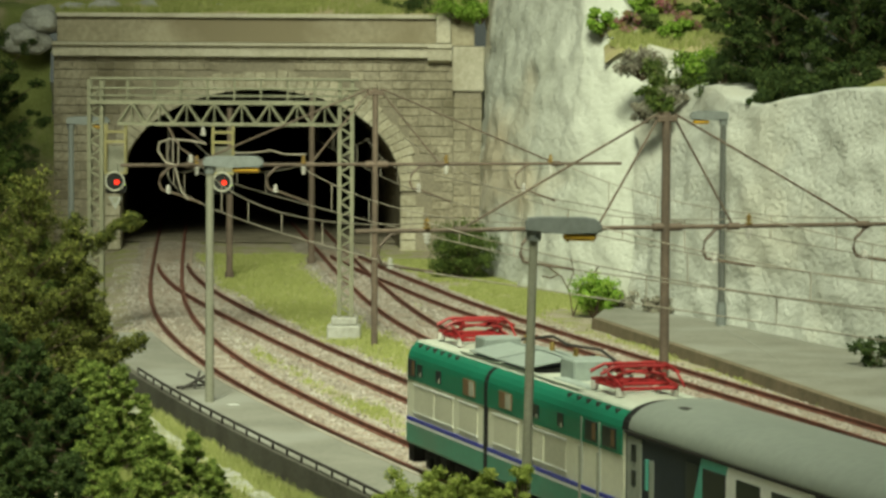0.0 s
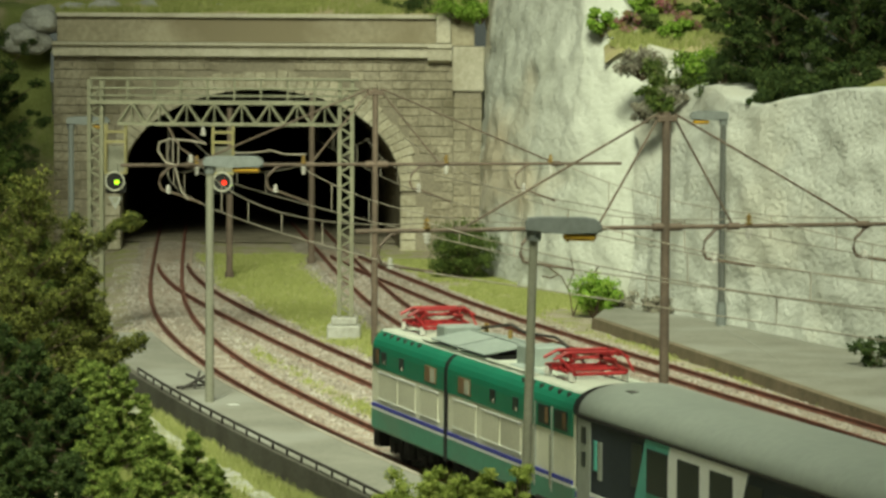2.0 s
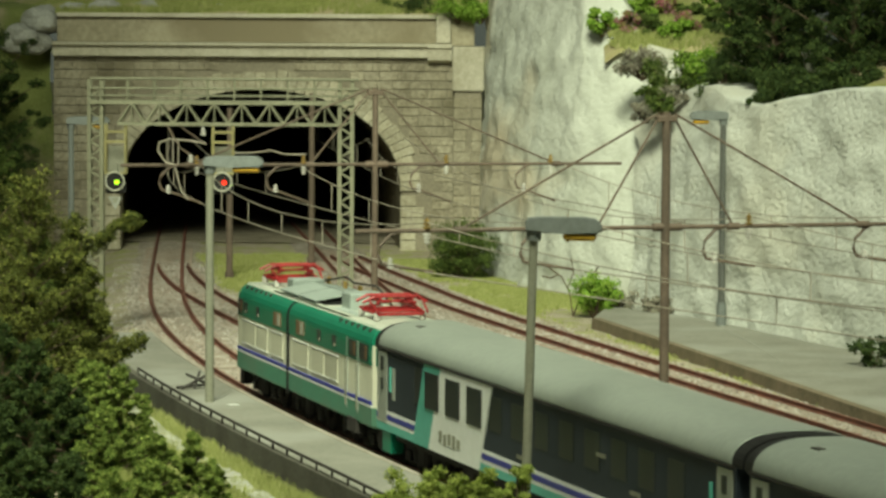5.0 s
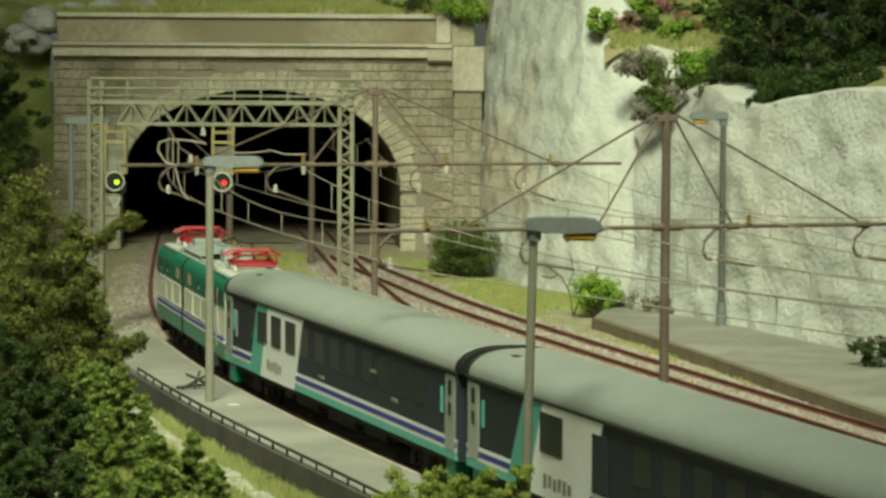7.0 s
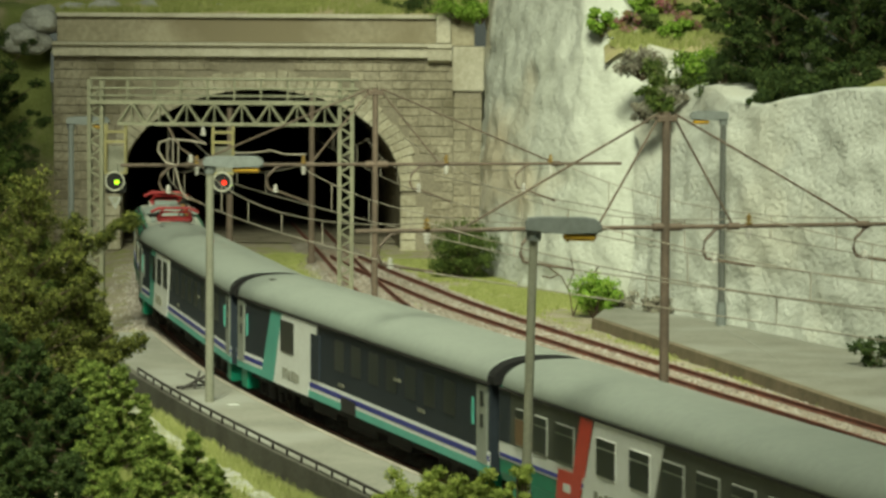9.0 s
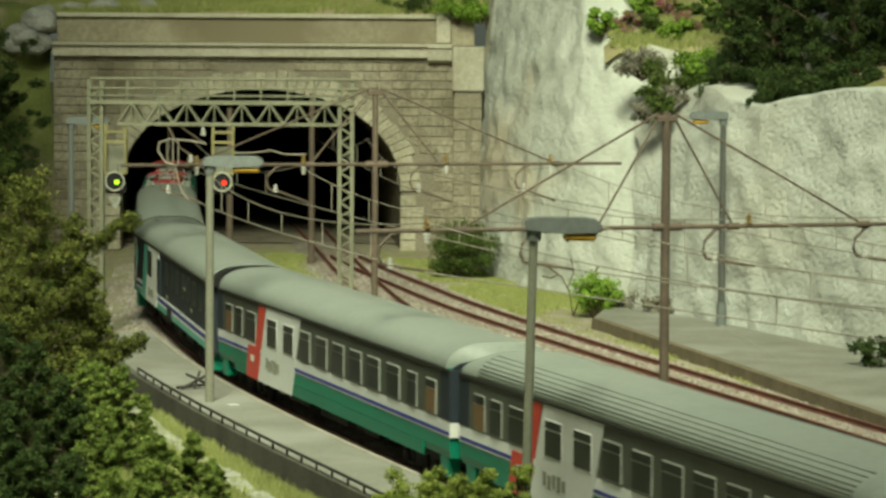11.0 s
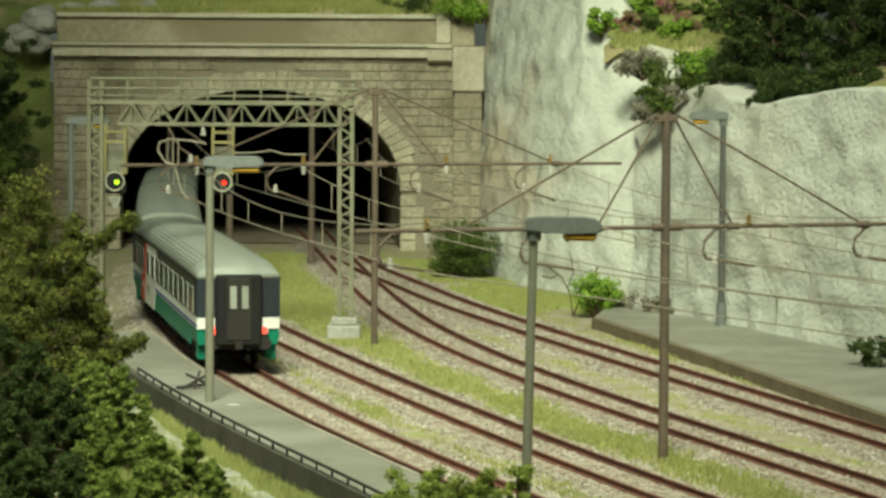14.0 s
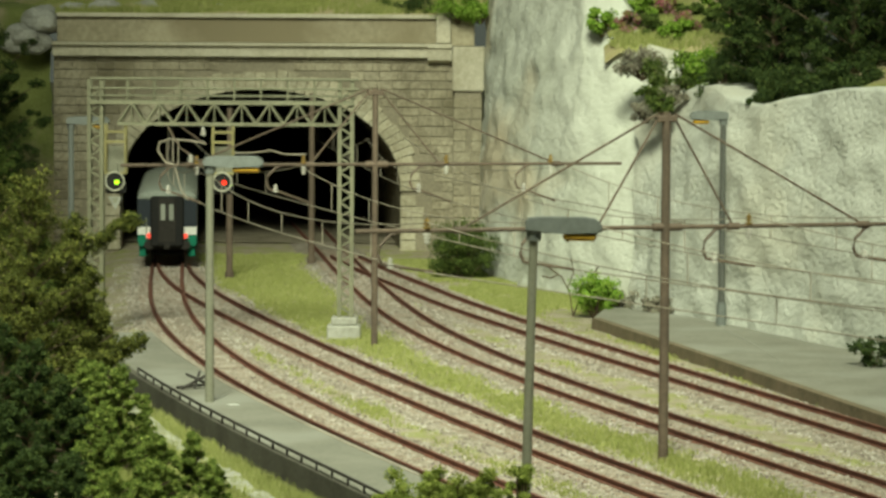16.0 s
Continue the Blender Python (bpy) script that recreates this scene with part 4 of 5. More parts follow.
def coach_shell(t, roof_mat, low_mat, ribs=False, arches=True):
    L = 12.95
    wallp = [(1.34, 0.98), (1.40, 1.2), (1.40, 3.4), (-1.40, 3.4), (-1.40, 1.2), (-1.34, 0.98)]
    part("body", loft(bmesh.new(), [(-L, wallp), (L, wallp)]), low_mat, t)
    def roof_section(k, drop):
        pr = [(1.43 * k, 3.34), (1.43 * k, 3.42)]
        pr += [(1.43 * k * math.cos(a) ** 0.72, 3.42 + (0.65 - drop) * math.sin(a)) for a in np.linspace(0, math.pi / 2, 9)[1:]]
        return pr + [(-y, z) for y, z in reversed(pr[:-1])]
    if ribs:
        ends = [(0.08, 0.96, 0.36), (-0.1, 0.985, 0.27), (-0.4, 1, 0.16), (-0.8, 1, 0.07), (-1.4, 1, 0.02), (-1.9, 1, 0), (-2.2, 1, 0)]
        shape = [(-L - d, roof_section(k, drop)) for d, k, drop in ends] + [(L + d, roof_section(k, drop)) for d, k, drop in reversed(ends)]
    else:
        shape = [(x, roof_section(1, 0)) for x in (-L + 0.2, -L + 0.26, -L + 0.5, -6, 0, 6, L - 0.5, L - 0.26, L - 0.2)]
        for s in (-1, 1) if arches else ():
            part("end_arch", loft(bmesh.new(), [(s * (L - 0.2), roof_section(0.99, 0.02)), (s * (L + 0.28), roof_section(0.97, 0.06))]), BLACK, t, "black rubber arch at the coach end")
    part("roof", loft(bmesh.new(), shape), roof_mat, t, smooth=True)
    if ribs:
        for sy in (-1, 1):
            for a in (0.1, 0.22, 0.35, 0.5, 0.66, 0.83, 1.0):
                y, z = 1.43 * math.cos(a) ** 0.72, 3.42 + 0.65 * math.sin(a)
                part("roof_rib", box(bmesh.new(), -11.4, 11.4, sy * y - 0.022, sy * y + 0.022, z - 0.03, z + 0.016), roof_mat, t)
    part("gutter", bx(-L, L, 1.42, 1.46, 3.31, 3.37), UNDER, t)
    part("gutter", bx(-L, L, -1.46, -1.42, 3.31, 3.37), UNDER, t)
    for sgn in (-1, 1):
        part("gangway", box(bmesh.new(), min(sgn * L, sgn * (L + 0.32)), max(sgn * L, sgn * (L + 0.32)), -0.8, 0.8, 0.95, 3.5, 0.08), BLACK, t, "black gangway bellows")
        buffers(t, sgn * 13.2, sgn)
    for x0, x1, z in ((-5.5, -3.2, 0.5), (-2.2, 0.8, 0.45), (2.0, 4.6, 0.5), (5.1, 6.0, 0.55)):
        part("equipment_box", bx(x0, x1, -1.15, 1.15, z, 0.99, bev=0.04), UNDER, t)
    part("underframe", bx(-12.4, 12.4, -1.2, 1.2, 0.75, 1.0), UNDER, t)
    return [bogie(t, x, (-1.28, 1.28), 0.46, 1.75) for x in (9.5, -9.5)]


def bars(t, x, z, w, h, n, mat, sides=(1, -1), out=0.05):
    """Plain bars in place of lettering."""
    for i in range(n):
        x0 = x - w / 2 + w * i / n
        side("lettering_bar", t, x0, x0 + w / n * 0.62, z - h / 2 * (1 if i % 2 else 0.75), z + h / 2 * (1 if i % 3 else 0.7), mat, out=out, w=1.40, sides=sides, deep=0.0)


def sleeping_coach(kind):
    t = thing("railway_coach", 0, 0, 0, 0, "dark navy sleeping coach with grey roof and white and teal panel" if kind == 0 else "dark navy coach with a slanted teal stripe and white panel", "railway coach", "coaches of the train")
    bogies = coach_shell(t, COACHROOF, NAVY)
    side("skirt_stripe", t, -12.95, 12.95, 1.0, 1.22, TEAL, 0.012, 1.40, label="green stripe")
    side("white_stripe", t, -12.95, 12.95, 1.22, 1.58, WHITE, 0.012, 1.40)
    side("blue_stripe", t, -12.95, 12.95, 1.33, 1.48, BLUE, 0.02, 1.40)
    if kind == 0:
        side("teal_panel", t, 8.05, 9.5, 1.0, 3.3, TEAL, 0.03, 1.40, slant=-1.0)
        side("white_panel", t, 3.8, 8.06, 1.0, 3.3, WHITE, 0.035, 1.40, slant=-1.0)
        for x in (7.78, 5.99, 4.19):
            side("window", t, x - 0.6, x + 0.6, 2.1, 3.1, GLASS, 0.055, 1.40)
        side("window", t, 8.75, 9.4, 2.1, 3.1, GLASS, 0.02, 1.40)
        bars(t, 6.3, 1.45, 1.9, 0.36, 5, GREYMETAL)
        side("door", t, 11.25, 11.5, 1.95, 2.85, DOORGREY, 0.02, 1.40)
    else:
        side("teal_panel", t, 8.2, 9.8, 1.0, 3.3, TEAL, 0.03, 1.40, slant=-1.25)
        side("white_panel", t, 4.2, 8.22, 1.0, 3.3, WHITE, 0.035, 1.40, slant=-1.0)
        side("navy_notch", t, 2.9, 3.85, 1.65, 3.0, NAVY, 0.04, 1.40)
        side("window", t, 5.81, 7.33, 2.1, 3.1, GLASS, 0.055, 1.40)
        side("hatch", t, -0.96, 0.55, 1.0, 1.42, UNDER, 0.03, 1.40)
        bars(t, 6.2, 1.42, 2.0, 0.36, 6, GREYMETAL)
    # windows of the dark flank
    x = 2.6 if kind == 0 else 0.8
    while x > -11:
        side("window", t, x - 0.5, x + 0.5, 2.15, 3.05, GLASS, 0.012, 1.40)
        x -= 1.75
    for s in (1, -1):
        side("door", t, s * 12.4 - 0.42, s * 12.4 + 0.42, 1.25, 3.25, DOORGREY, 0.025, 1.40, sides=(1, -1))
        side("door_window", t, s * 12.4 - 0.14, s * 12.4 + 0.14, 2.7, 3.1, GLASS, 0.04, 1.40)
        side("door_window", t, s * 12.4 - 0.12, s * 12.4 + 0.12, 2.15, 2.5, GLASS, 0.04, 1.40)
        side("handrail", t, s * 11.65 - 0.06, s * 11.65 + 0.06, 2.15, 2.85, TEAL, 0.04, 1.40)
        for sgn in (1, -1):
            part("step", bx(s * 12.25 - 0.4, s * 12.25 + 0.4, *sorted((sgn * 0.95, sgn * 1.34)), 0.35, 1.0, bev=0.03), COACHGREEN, t)
    for x, z in ((0.6, 1.75), (-5, 2.55), (-7.2, 1.95)):
        side("marking", t, x - 0.3, x + 0.3, z - 0.05, z + 0.05, GREYMETAL, 0.02, 1.40)
    part("roof_hatch", bx(11.1, 11.5, 0.55, 0.75, 3.9, 4.04), IRON, t)
    return t, bogies


def seating_coach(last):
    t = thing("railway_coach", 0, 0, 0, 0, "green and white seating coach with ribbed grey roof" + (", tail lights lit" if last else " and red panel"), "railway coach", "coaches of the train")
    bogies = coach_shell(t, COACHROOF, COACHGREEN, ribs=last, arches=False)
    side("lower_panel", t, -10.6, 10.6, 0.80, 1.16, COACHGREEN, 0.008, 1.40)
    side("window_band", t, -12.95, 12.95, 1.98, 3.35, DARKBAND, 0.012, 1.40)
    side("white_stripe", t, -12.95, 12.95, 1.55, 1.98, WHITE, 0.014, 1.40)
    side("blue_stripe", t, -12.95, 12.95, 1.60, 1.70, BLUE, 0.022, 1.40)
    side("white_panel", t, 3.2, 7.4, 0.78, 3.32, WHITE, 0.03, 1.40, slant=-1.05)
    side("red_panel", t, 7.4, 8.95, 0.80, 1.86, COACHRED, 0.035, 1.40, slant=-0.25)
    side("red_stripe", t, 7.0, 7.75, 1.86, 3.32, COACHRED, 0.036, 1.40, slant=-0.5)
    bars(t, 5.6, 1.45, 1.7, 0.4, 5, GREYMETAL)
    side("mark", t, 7.9, 8.35, 1.35, 1.55, WHITE, 0.045, 1.40)
    xs = [11.3, 9.95, 8.3, 5.6, 3.55, 1.62, -0.31, -2.17, -4.03, -5.89, -7.85, -9.65, -11.4]
    for i, x in enumerate(xs):
        w = 0.62 if -9 < x < 9 else 0.45
        for sgn in (1, -1):
            win = part("window", bx(x - w, x + w, *sorted((sgn * 1.38, sgn * 1.445)), 2.02, 2.97, bev=0.02), WHITE if 3 < x < 7 else WINFRAME, t)
            part("pane", bx(x - w + 0.04, x + w - 0.04, *sorted((sgn * 1.39, sgn * 1.455)), 2.06, 2.70), CURTAIN if i == 0 or i == 12 else GLASS, win)
            part("pane", bx(x - w + 0.04, x + w - 0.04, *sorted((sgn * 1.39, sgn * 1.455)), 2.74, 2.93), GLASS, win)
    for s in (1, -1):
        for sgn in (1, -1):
            part("end_panel", bx(min(s * 12.2, s * 13.0), max(s * 12.2, s * 13.0), *sorted((sgn * 1.30, sgn * 1.425)), 2.0, 3.37), NAVY, t)
        x0, x1 = sorted((s * 12.94, s * 13.02))
        part("end_wall", bx(x0, x1, -1.41, 1.41, 1.95, 3.385, bev=0.03), NAVY, t)
        part("end_wall", prism(bmesh.new(), [(1.36, 3.39), (1.15, 3.53), (0.7, 3.62), (-0.7, 3.62), (-1.15, 3.53), (-1.36, 3.39)], x0, x1, "x"), NAVY, t)
        part("end_band", bx(x0, x1, -1.41, 1.41, 1.55, 1.95), WHITE, t)
        for sgn in (1, -1):
            part("step", bx(s * 12.3 - 0.35, s * 12.3 + 0.35, *sorted((sgn * 1.0, sgn * 1.34)), 0.42, 1.0, bev=0.03), COACHGREEN, t)
        part("handrail", rod(bmesh.new(), (s * 13.06, 1.0, 1.4), (s * 13.06, 1.0, 2.4), 0.03), GREYMETAL, t)
        part("end_door", bx(min(s * 13.2, s * 13.3), max(s * 13.2, s * 13.3), -0.42, 0.42, 1.15, 3.4, bev=0.03), UNDER, t)
        for y in (-0.2, 0.2):
            part("end_window", bx(min(s * 13.29, s * 13.32), max(s * 13.29, s * 13.32), y - 0.11, y + 0.11, 2.3, 3.1), DOORGREY if last else DARKBAND, t)
        if last and s < 0:
            for y in (-0.85, 0.85):
                part("lamp_box", bx(-13.1, -13.0, y - 0.17, y + 0.17, 1.34, 1.66, bev=0.03), WHITE, t)
                part("tail_light", disc(bmesh.new(), (-13.12, y, 1.5), 0.14, 0.08, "x", 16), TAILGLOW, t, "glowing red tail light")
    return t, bogies


def pantograph(t, x):
    z = 4.0
    bm = bmesh.new()
    tube(bm, [(x + a * 0.95, b * 0.68, z) for a, b in ((-1, -1), (1, -1), (1, 1), (-1, 1), (-1, -1))], 0.05)
    pan = part("pantograph", bm, REDPAN, t, "folded red pantograph")
    for sy in (-1, 1):
        part("arm", tube(bmesh.new(), [(x - 1.0, sy * 0.7, z + 0.05), (x + 0.6, sy * 0.55, z + 0.30), (x - 0.5, sy * 0.5, z + 0.42)], 0.045), REDPAN, pan)
        part("arm", tube(bmesh.new(), [(x + 1.0, sy * 0.7, z + 0.05), (x - 0.6, sy * 0.55, z + 0.27), (x + 0.5, sy * 0.5, z + 0.42)], 0.045), REDPAN, pan)
    for k in (-0.5, 0.0, 0.5):
        part("crossbar", rod(bmesh.new(), (x + k, -0.75, z + 0.06), (x + k, 0.75, z + 0.06), 0.045, n=6), REDPAN, pan)
    for k in (-0.5, 0.5):
        part("diagonal", tube(bmesh.new(), [(x + k, -0.6, z + 0.30), (x - k, 0.6, z + 0.30)], 0.035), REDPAN, pan)
    for k in (-0.35, 0.35):
        part("contact_strip", tube(bmesh.new(), [(x + k, -1.0, z + 0.3), (x + k, -0.65, z + 0.47), (x + k, 0.65, z + 0.47), (x + k, 1.0, z + 0.3)], 0.045), REDPAN, pan)
    for kx in (-0.85, 0.85):
        for sy in (-0.7, 0.7):
            part("insulator", disc(bmesh.new(), (x + kx, sy, 3.92), 0.1, 0.2, "z", 10), INSUL, pan)
    part("horn", tube(bmesh.new(), [(x + 0.3, -0.7, z + 0.47), (x - 0.2, -0.7, z + 0.52), (x - 0.95, -0.66, z + 0.45), (x - 1.7, -0.6, z + 0.12)], 0.03), REDPAN, pan)


def locomotive():
    t = thing("electric_locomotive", 0, 0, 0, 0, "green and cream electric locomotive with two folded red pantographs", "locomotive")
    L = 8.7
    def wallp(k):
        return [(1.38 * k, 1.0), (1.44 * k, 1.2), (1.44 * k, 3.3), (-1.44 * k, 3.3), (-1.44 * k, 1.2), (-1.38 * k, 1.0)]
    part("body", loft(bmesh.new(), [(-L, wallp(0.86)), (-L + 0.35, wallp(1)), (L - 0.35, wallp(1)), (L, wallp(0.86))]), LOCOCREAM, t)
    low = lambda k: [(1.40 * k, 0.9), (1.465 * k, 0.98), (1.465 * k, 1.5), (-1.465 * k, 1.5), (-1.465 * k, 0.98), (-1.40 * k, 0.9)]
    part("skirt", loft(bmesh.new(), [(-L - 0.02, low(0.86)), (-L + 0.35, low(1)), (L - 0.35, low(1)), (L + 0.02, low(0.86))]), SKIRTGREEN, t, "green skirt lightened as if lit, with weathered patches")
    half = [(1.47, 3.2), (1.455, 3.36), (1.41, 3.5), (1.33, 3.62), (1.2, 3.72)]
    up = lambda k, c=0: [(1.47 * k, 2.72 - c)] + [(y * k, z) for y, z in half] + [(-y * k, z) for y, z in reversed(half)] + [(-1.47 * k, 2.72 - c)]
    part("upper_body", loft(bmesh.new(), [(-L - 0.03, up(0.80)), (-L + 0.12, up(0.9)), (-L + 0.45, up(1)), (L - 0.45, up(1)), (L - 0.12, up(0.9)), (L + 0.03, up(0.80))]), GREEN, t, "green upper band")
    part("roof", bx(-L + 0.35, L - 0.35, -1.16, 1.16, 3.66, 3.78, bev=0.05), LOCOROOF, t, "pale grey-green roof")
    for sy in (1, -1):
        y = sy * 1.472
        ya, yb = sorted((sy * 1.44, sy * 1.475))
        part("blue_stripe", bx(-L + 0.4, L - 0.4, ya, yb, 1.57, 1.67), BLUE, t)
        part("white_stripe", bx(-L + 0.4, L - 0.4, *sorted((sy * 1.44, sy * 1.47)), 1.49, 1.57), WHITE, t)
        # grille panels; white bars on both edges, the upper painting caught light
        for x0, x1 in ((5.9, 7.65), (4.25, 5.75), (2.2, 3.7), (-1.0, 0.85), (-2.9, -1.5), (-4.5, -3.05)):
            part("grille", bx(x0, x1, *sorted((sy * 1.43, sy * 1.462)), 1.86, 2.58, bev=0.01), GRILLE, t, "cream louvred panel")
            part("grille_bar", bx(x0 - 0.06, x1 + 0.06, *sorted((sy * 1.44, sy * 1.475)), 2.58, 2.62), WHITE, t)
            part("grille_bar", bx(x0 - 0.06, x1 + 0.06, *sorted((sy * 1.44, sy * 1.475)), 1.82, 1.86), WHITE, t)
        for x in (7.12, 5.46, -2.4, -4.17):
            w = part("porthole", bx(x - 0.22, x + 0.22, *sorted((sy * 1.45, sy * 1.485)), 2.88, 3.22, bev=0.01), GLASS, t)
            part("catch", bx(x - 0.14, x - 0.02, *sorted((sy * 1.46, sy * 1.495)), 2.88, 2.98), CREAM, w)
        for x in (2.83, -0.1):
            w = part("window", bx(x - 0.5, x + 0.5, *sorted((sy * 1.45, sy * 1.485)), 2.82, 3.26, bev=0.01), CURTAIN, t, "brown window")
            part("frame", bx(x - 0.42, x - 0.02, *sorted((sy * 1.46, sy * 1.492)), 2.85, 3.23), CREAM, w)
        for x, w in ((7.85, 0.34), (-6.3, 0.4), (-7.5, 0.45)):
            pane = part("cab_window", bx(x - w, x + w, *sorted((sy * 1.45, sy * 1.487)), 2.8, 3.28, bev=0.01), GLASS, t)
            part("blind", bx(x - w + 0.08, x - w + 0.3, *sorted((sy * 1.46, sy * 1.492)), 2.86, 3.24), CURTAIN, pane)
        for x in (-5.62, -6.85):
            part("door_seam", bx(x - 0.035, x + 0.035, *sorted((sy * 1.43, sy * 1.478)), 1.2, 3.3), DOORGREY, t)
            part("handrail", rod(bmesh.new(), (x, sy * 1.51, 1.3), (x, sy * 1.51, 2.6), 0.025, n=6), GREYMETAL, t)
        part("door_step", bx(-6.75, -5.75, *sorted((sy * 1.2, sy * 1.5)), 0.55, 1.0, bev=0.03), UNDER, t)
        for i in range(12):
            x = (-7.6 + i * 0.65) if i < 6 else (7.6 - (i - 6) * 0.65)
            part("roof_bracket", bx(x - 0.05, x + 0.05, *sorted((sy * 1.24, sy * 1.34)), 3.62, 3.72), IRON, t)
    # ends
    for s in (1, -1):
        x0, x1 = sorted((s * (L - 0.02), s * (L + 0.06)))
        for y in (-0.62, 0.62):
            part("windscreen", bx(x0, x1, y - 0.45, y + 0.45, 2.85, 3.3, bev=0.02), GLASS, t)
            part("windscreen_frame", tube(bmesh.new(), [(s * (L + 0.06), y + 0.47 * a, 3.07 + 0.25 * b) for a, b in ((-1, -1), (1, -1), (1, 1), (-1, 1), (-1, -1))], 0.035), WHITE, t)
            part("headlight", disc(bmesh.new(), (s * (L + 0.05), y * 1.5, 1.75), 0.16, 0.1, "x", 14), INSUL, t)
        part("end_steps", bx(min(s * 8.3, s * 8.8), max(s * 8.3, s * 8.8), -1.25, 1.25, 0.35, 0.9), UNDER, t)
        buffers(t, s * 9.14, s)
    part("bellows", loft(bmesh.new(), [(1.34, up(1.012, 1.86)), (1.58, up(1.012, 1.86))]), BLACK, t, "black joint between the two body halves")
    # roof gear
    pantograph(t, 6.75)
    pantograph(t, -5.3)
    for x0, x1 in ((1.58, 3.75), (-0.75, 1.4)):
        # black block stands in for the shade under the overhanging panels
        part("resistor_base", bx(x0 + 0.12, x1 - 0.12, -1.0, 1.0, 3.66, 3.90), BLACK, t, "black base standing in for the shaded gap under the resistor panels")
        for sy in (-1, 1):
            poly = [(sy * 0.05, 4.10), (sy * 0.05, 4.14), (sy * 1.16, 3.95), (sy * 1.16, 3.91)]
            part("resistor_panel", prism(bmesh.new(), poly, x0, x1, "x"), EQUIP, t, "grey resistor panel")
    part("roof_box", bx(-2.6, -1.6, -0.5, 0.55, 3.74, 4.30, bev=0.04), EQUIP, t)
    part("roof_box", bx(4.2, 5.0, -0.45, 0.6, 3.74, 4.2, bev=0.04), EQUIP, t)
    part("roof_box", bx(-4.3, -3.6, -0.9, 0.1, 3.74, 4.0, bev=0.04), EQUIP, t)
    part("roof_hatch", bx(-4.4, -2.2, 0.62, 0.95, 3.74, 3.86, bev=0.02), EQUIP, t)
    part("walkway", bx(-4.6, 4.6, 0.98, 1.14, 3.80, 3.84), LOCOROOF, t)
    part("roof_cable", tube(bmesh.new(), [(4.6, -0.5, 4.1), (2.4, -0.7, 4.40), (0.6, -0.45, 4.36), (-1.0, -0.75, 4.38), (-3.0, -0.4, 4.3), (-4.6, -0.2, 4.1)], 0.04), IRON, t)
    for x in (4.2, 2.2, 0.4, -1.2, -3.0):
        part("cable_insulator", disc(bmesh.new(), (x, -0.6, 4.14), 0.07, 0.26, "z", 10), BRASS, t)
    return t, [bogie(t, x, (-1.42, 1.42), 0.62, 2.0) for x in (5.8, 0.0, -5.8)]


# ---- the place ----
build_ground()
build_platforms()
build_portal()
build_rock()

build_gantry()
SIGNAL_L, SPECTACLE_L = signal(-13.15, 6.02, True, "round black signal under the gantry, changing from red to green")
SIGNAL_R, SPECTACLE_R = signal(-8.85, 6.02, False, "round black signal under the gantry showing red")

platform_lamp(-7.52, 109.0, 0.25, 8.2, 0, 1.75, "grey platform lamp with a flat head on the curved platform")
near_lamp = platform_lamp(1.92, 78.0, 0.25, 8.2, 0, 1.6, "grey platform lamp with a flat head on the curved platform", slim=0.82)
near_lamp.matrix_basis = near_lamp.matrix_basis @ pose(0, 0, 0, 0, 1.3, 0)
platform_lamp(-16.6, 151.0, -0.4, 8.1, 0, 1.75, "grey lamp beside the tunnel approach", paint=LAMPHEAD)
platform_lamp(11.38, 138.0, 0.15, 8.9, 180, 1.4, "dark grey platform lamp with a flat head below the rock wall", foot=True, paint=DARKPOLE)

catenary_mast(6.53, 99.4, 9.85, 6.62, 0.952, 0.305, -9.5, 11.5, 2.15, 6.35, (-7.25, -2.95, 2.75, 7.6), 0.15, "tall brown catenary mast with a long crossbeam over four tracks")
catenary_mast(-2.68, 132.6, 9.75, 6.9, 0.975, 0.222, -10.0, 10.0, 2.6, 7.3, (-6.95, -2.75, 2.95, 7.2), 0.13, "brown catenary mast with a long crossbeam over four tracks")
arm = thing("registration_arm", -10.34, 130.45, 6.9, 0, "bent metal registration arm with white insulators on the crossbeam", "overhead arm")
for name, pts, r in (("hook", ((-0.65, 0, 0.55), (-0.62, 0, 0.88), (-0.2, 0, 1.02), (0.5, 0, 0.97), (1.2, 0, 0.86)), 0.05),
                     ("hook", ((-0.65, 0, 0.55), (-0.37, 0, 0.13), (0.05, 0, 0.0)), 0.05),
                     ("strut", ((-0.28, 0, 1.5), (0.18, 0, 0.7), (1.12, 0, 0.05)), 0.045),
                     ("strut", ((0.22, 0, 1.5), (1.22, 0, 0.8)), 0.04),
                     ("hanger", ((-0.08, 0, 0.98), (-0.08, 0, 0.04)), 0.03), ("hanger", ((0.12, 0, 0.96), (0.12, 0, 0.02)), 0.03),
                     ("dropper", ((0.0, 0, -0.05), (0.25, 0, -1.0), (0.5, 0, -1.32)), 0.045),
                     ("feeder", ((2.3, -0.1, 0.5), (3.1, -0.1, 0.52), (3.7, -0.1, 0.62), (4.25, -0.1, 0.46), (5.05, -0.1, 0.46)), 0.035)):
    part(name, tube(bmesh.new(), pts, r * 0.72), MASTBROWN if name == "strut" else WIRE, arm)
insulator(arm, 1.08, 0, 1.16)
insulator(arm, 0.6, 0, 0.12)
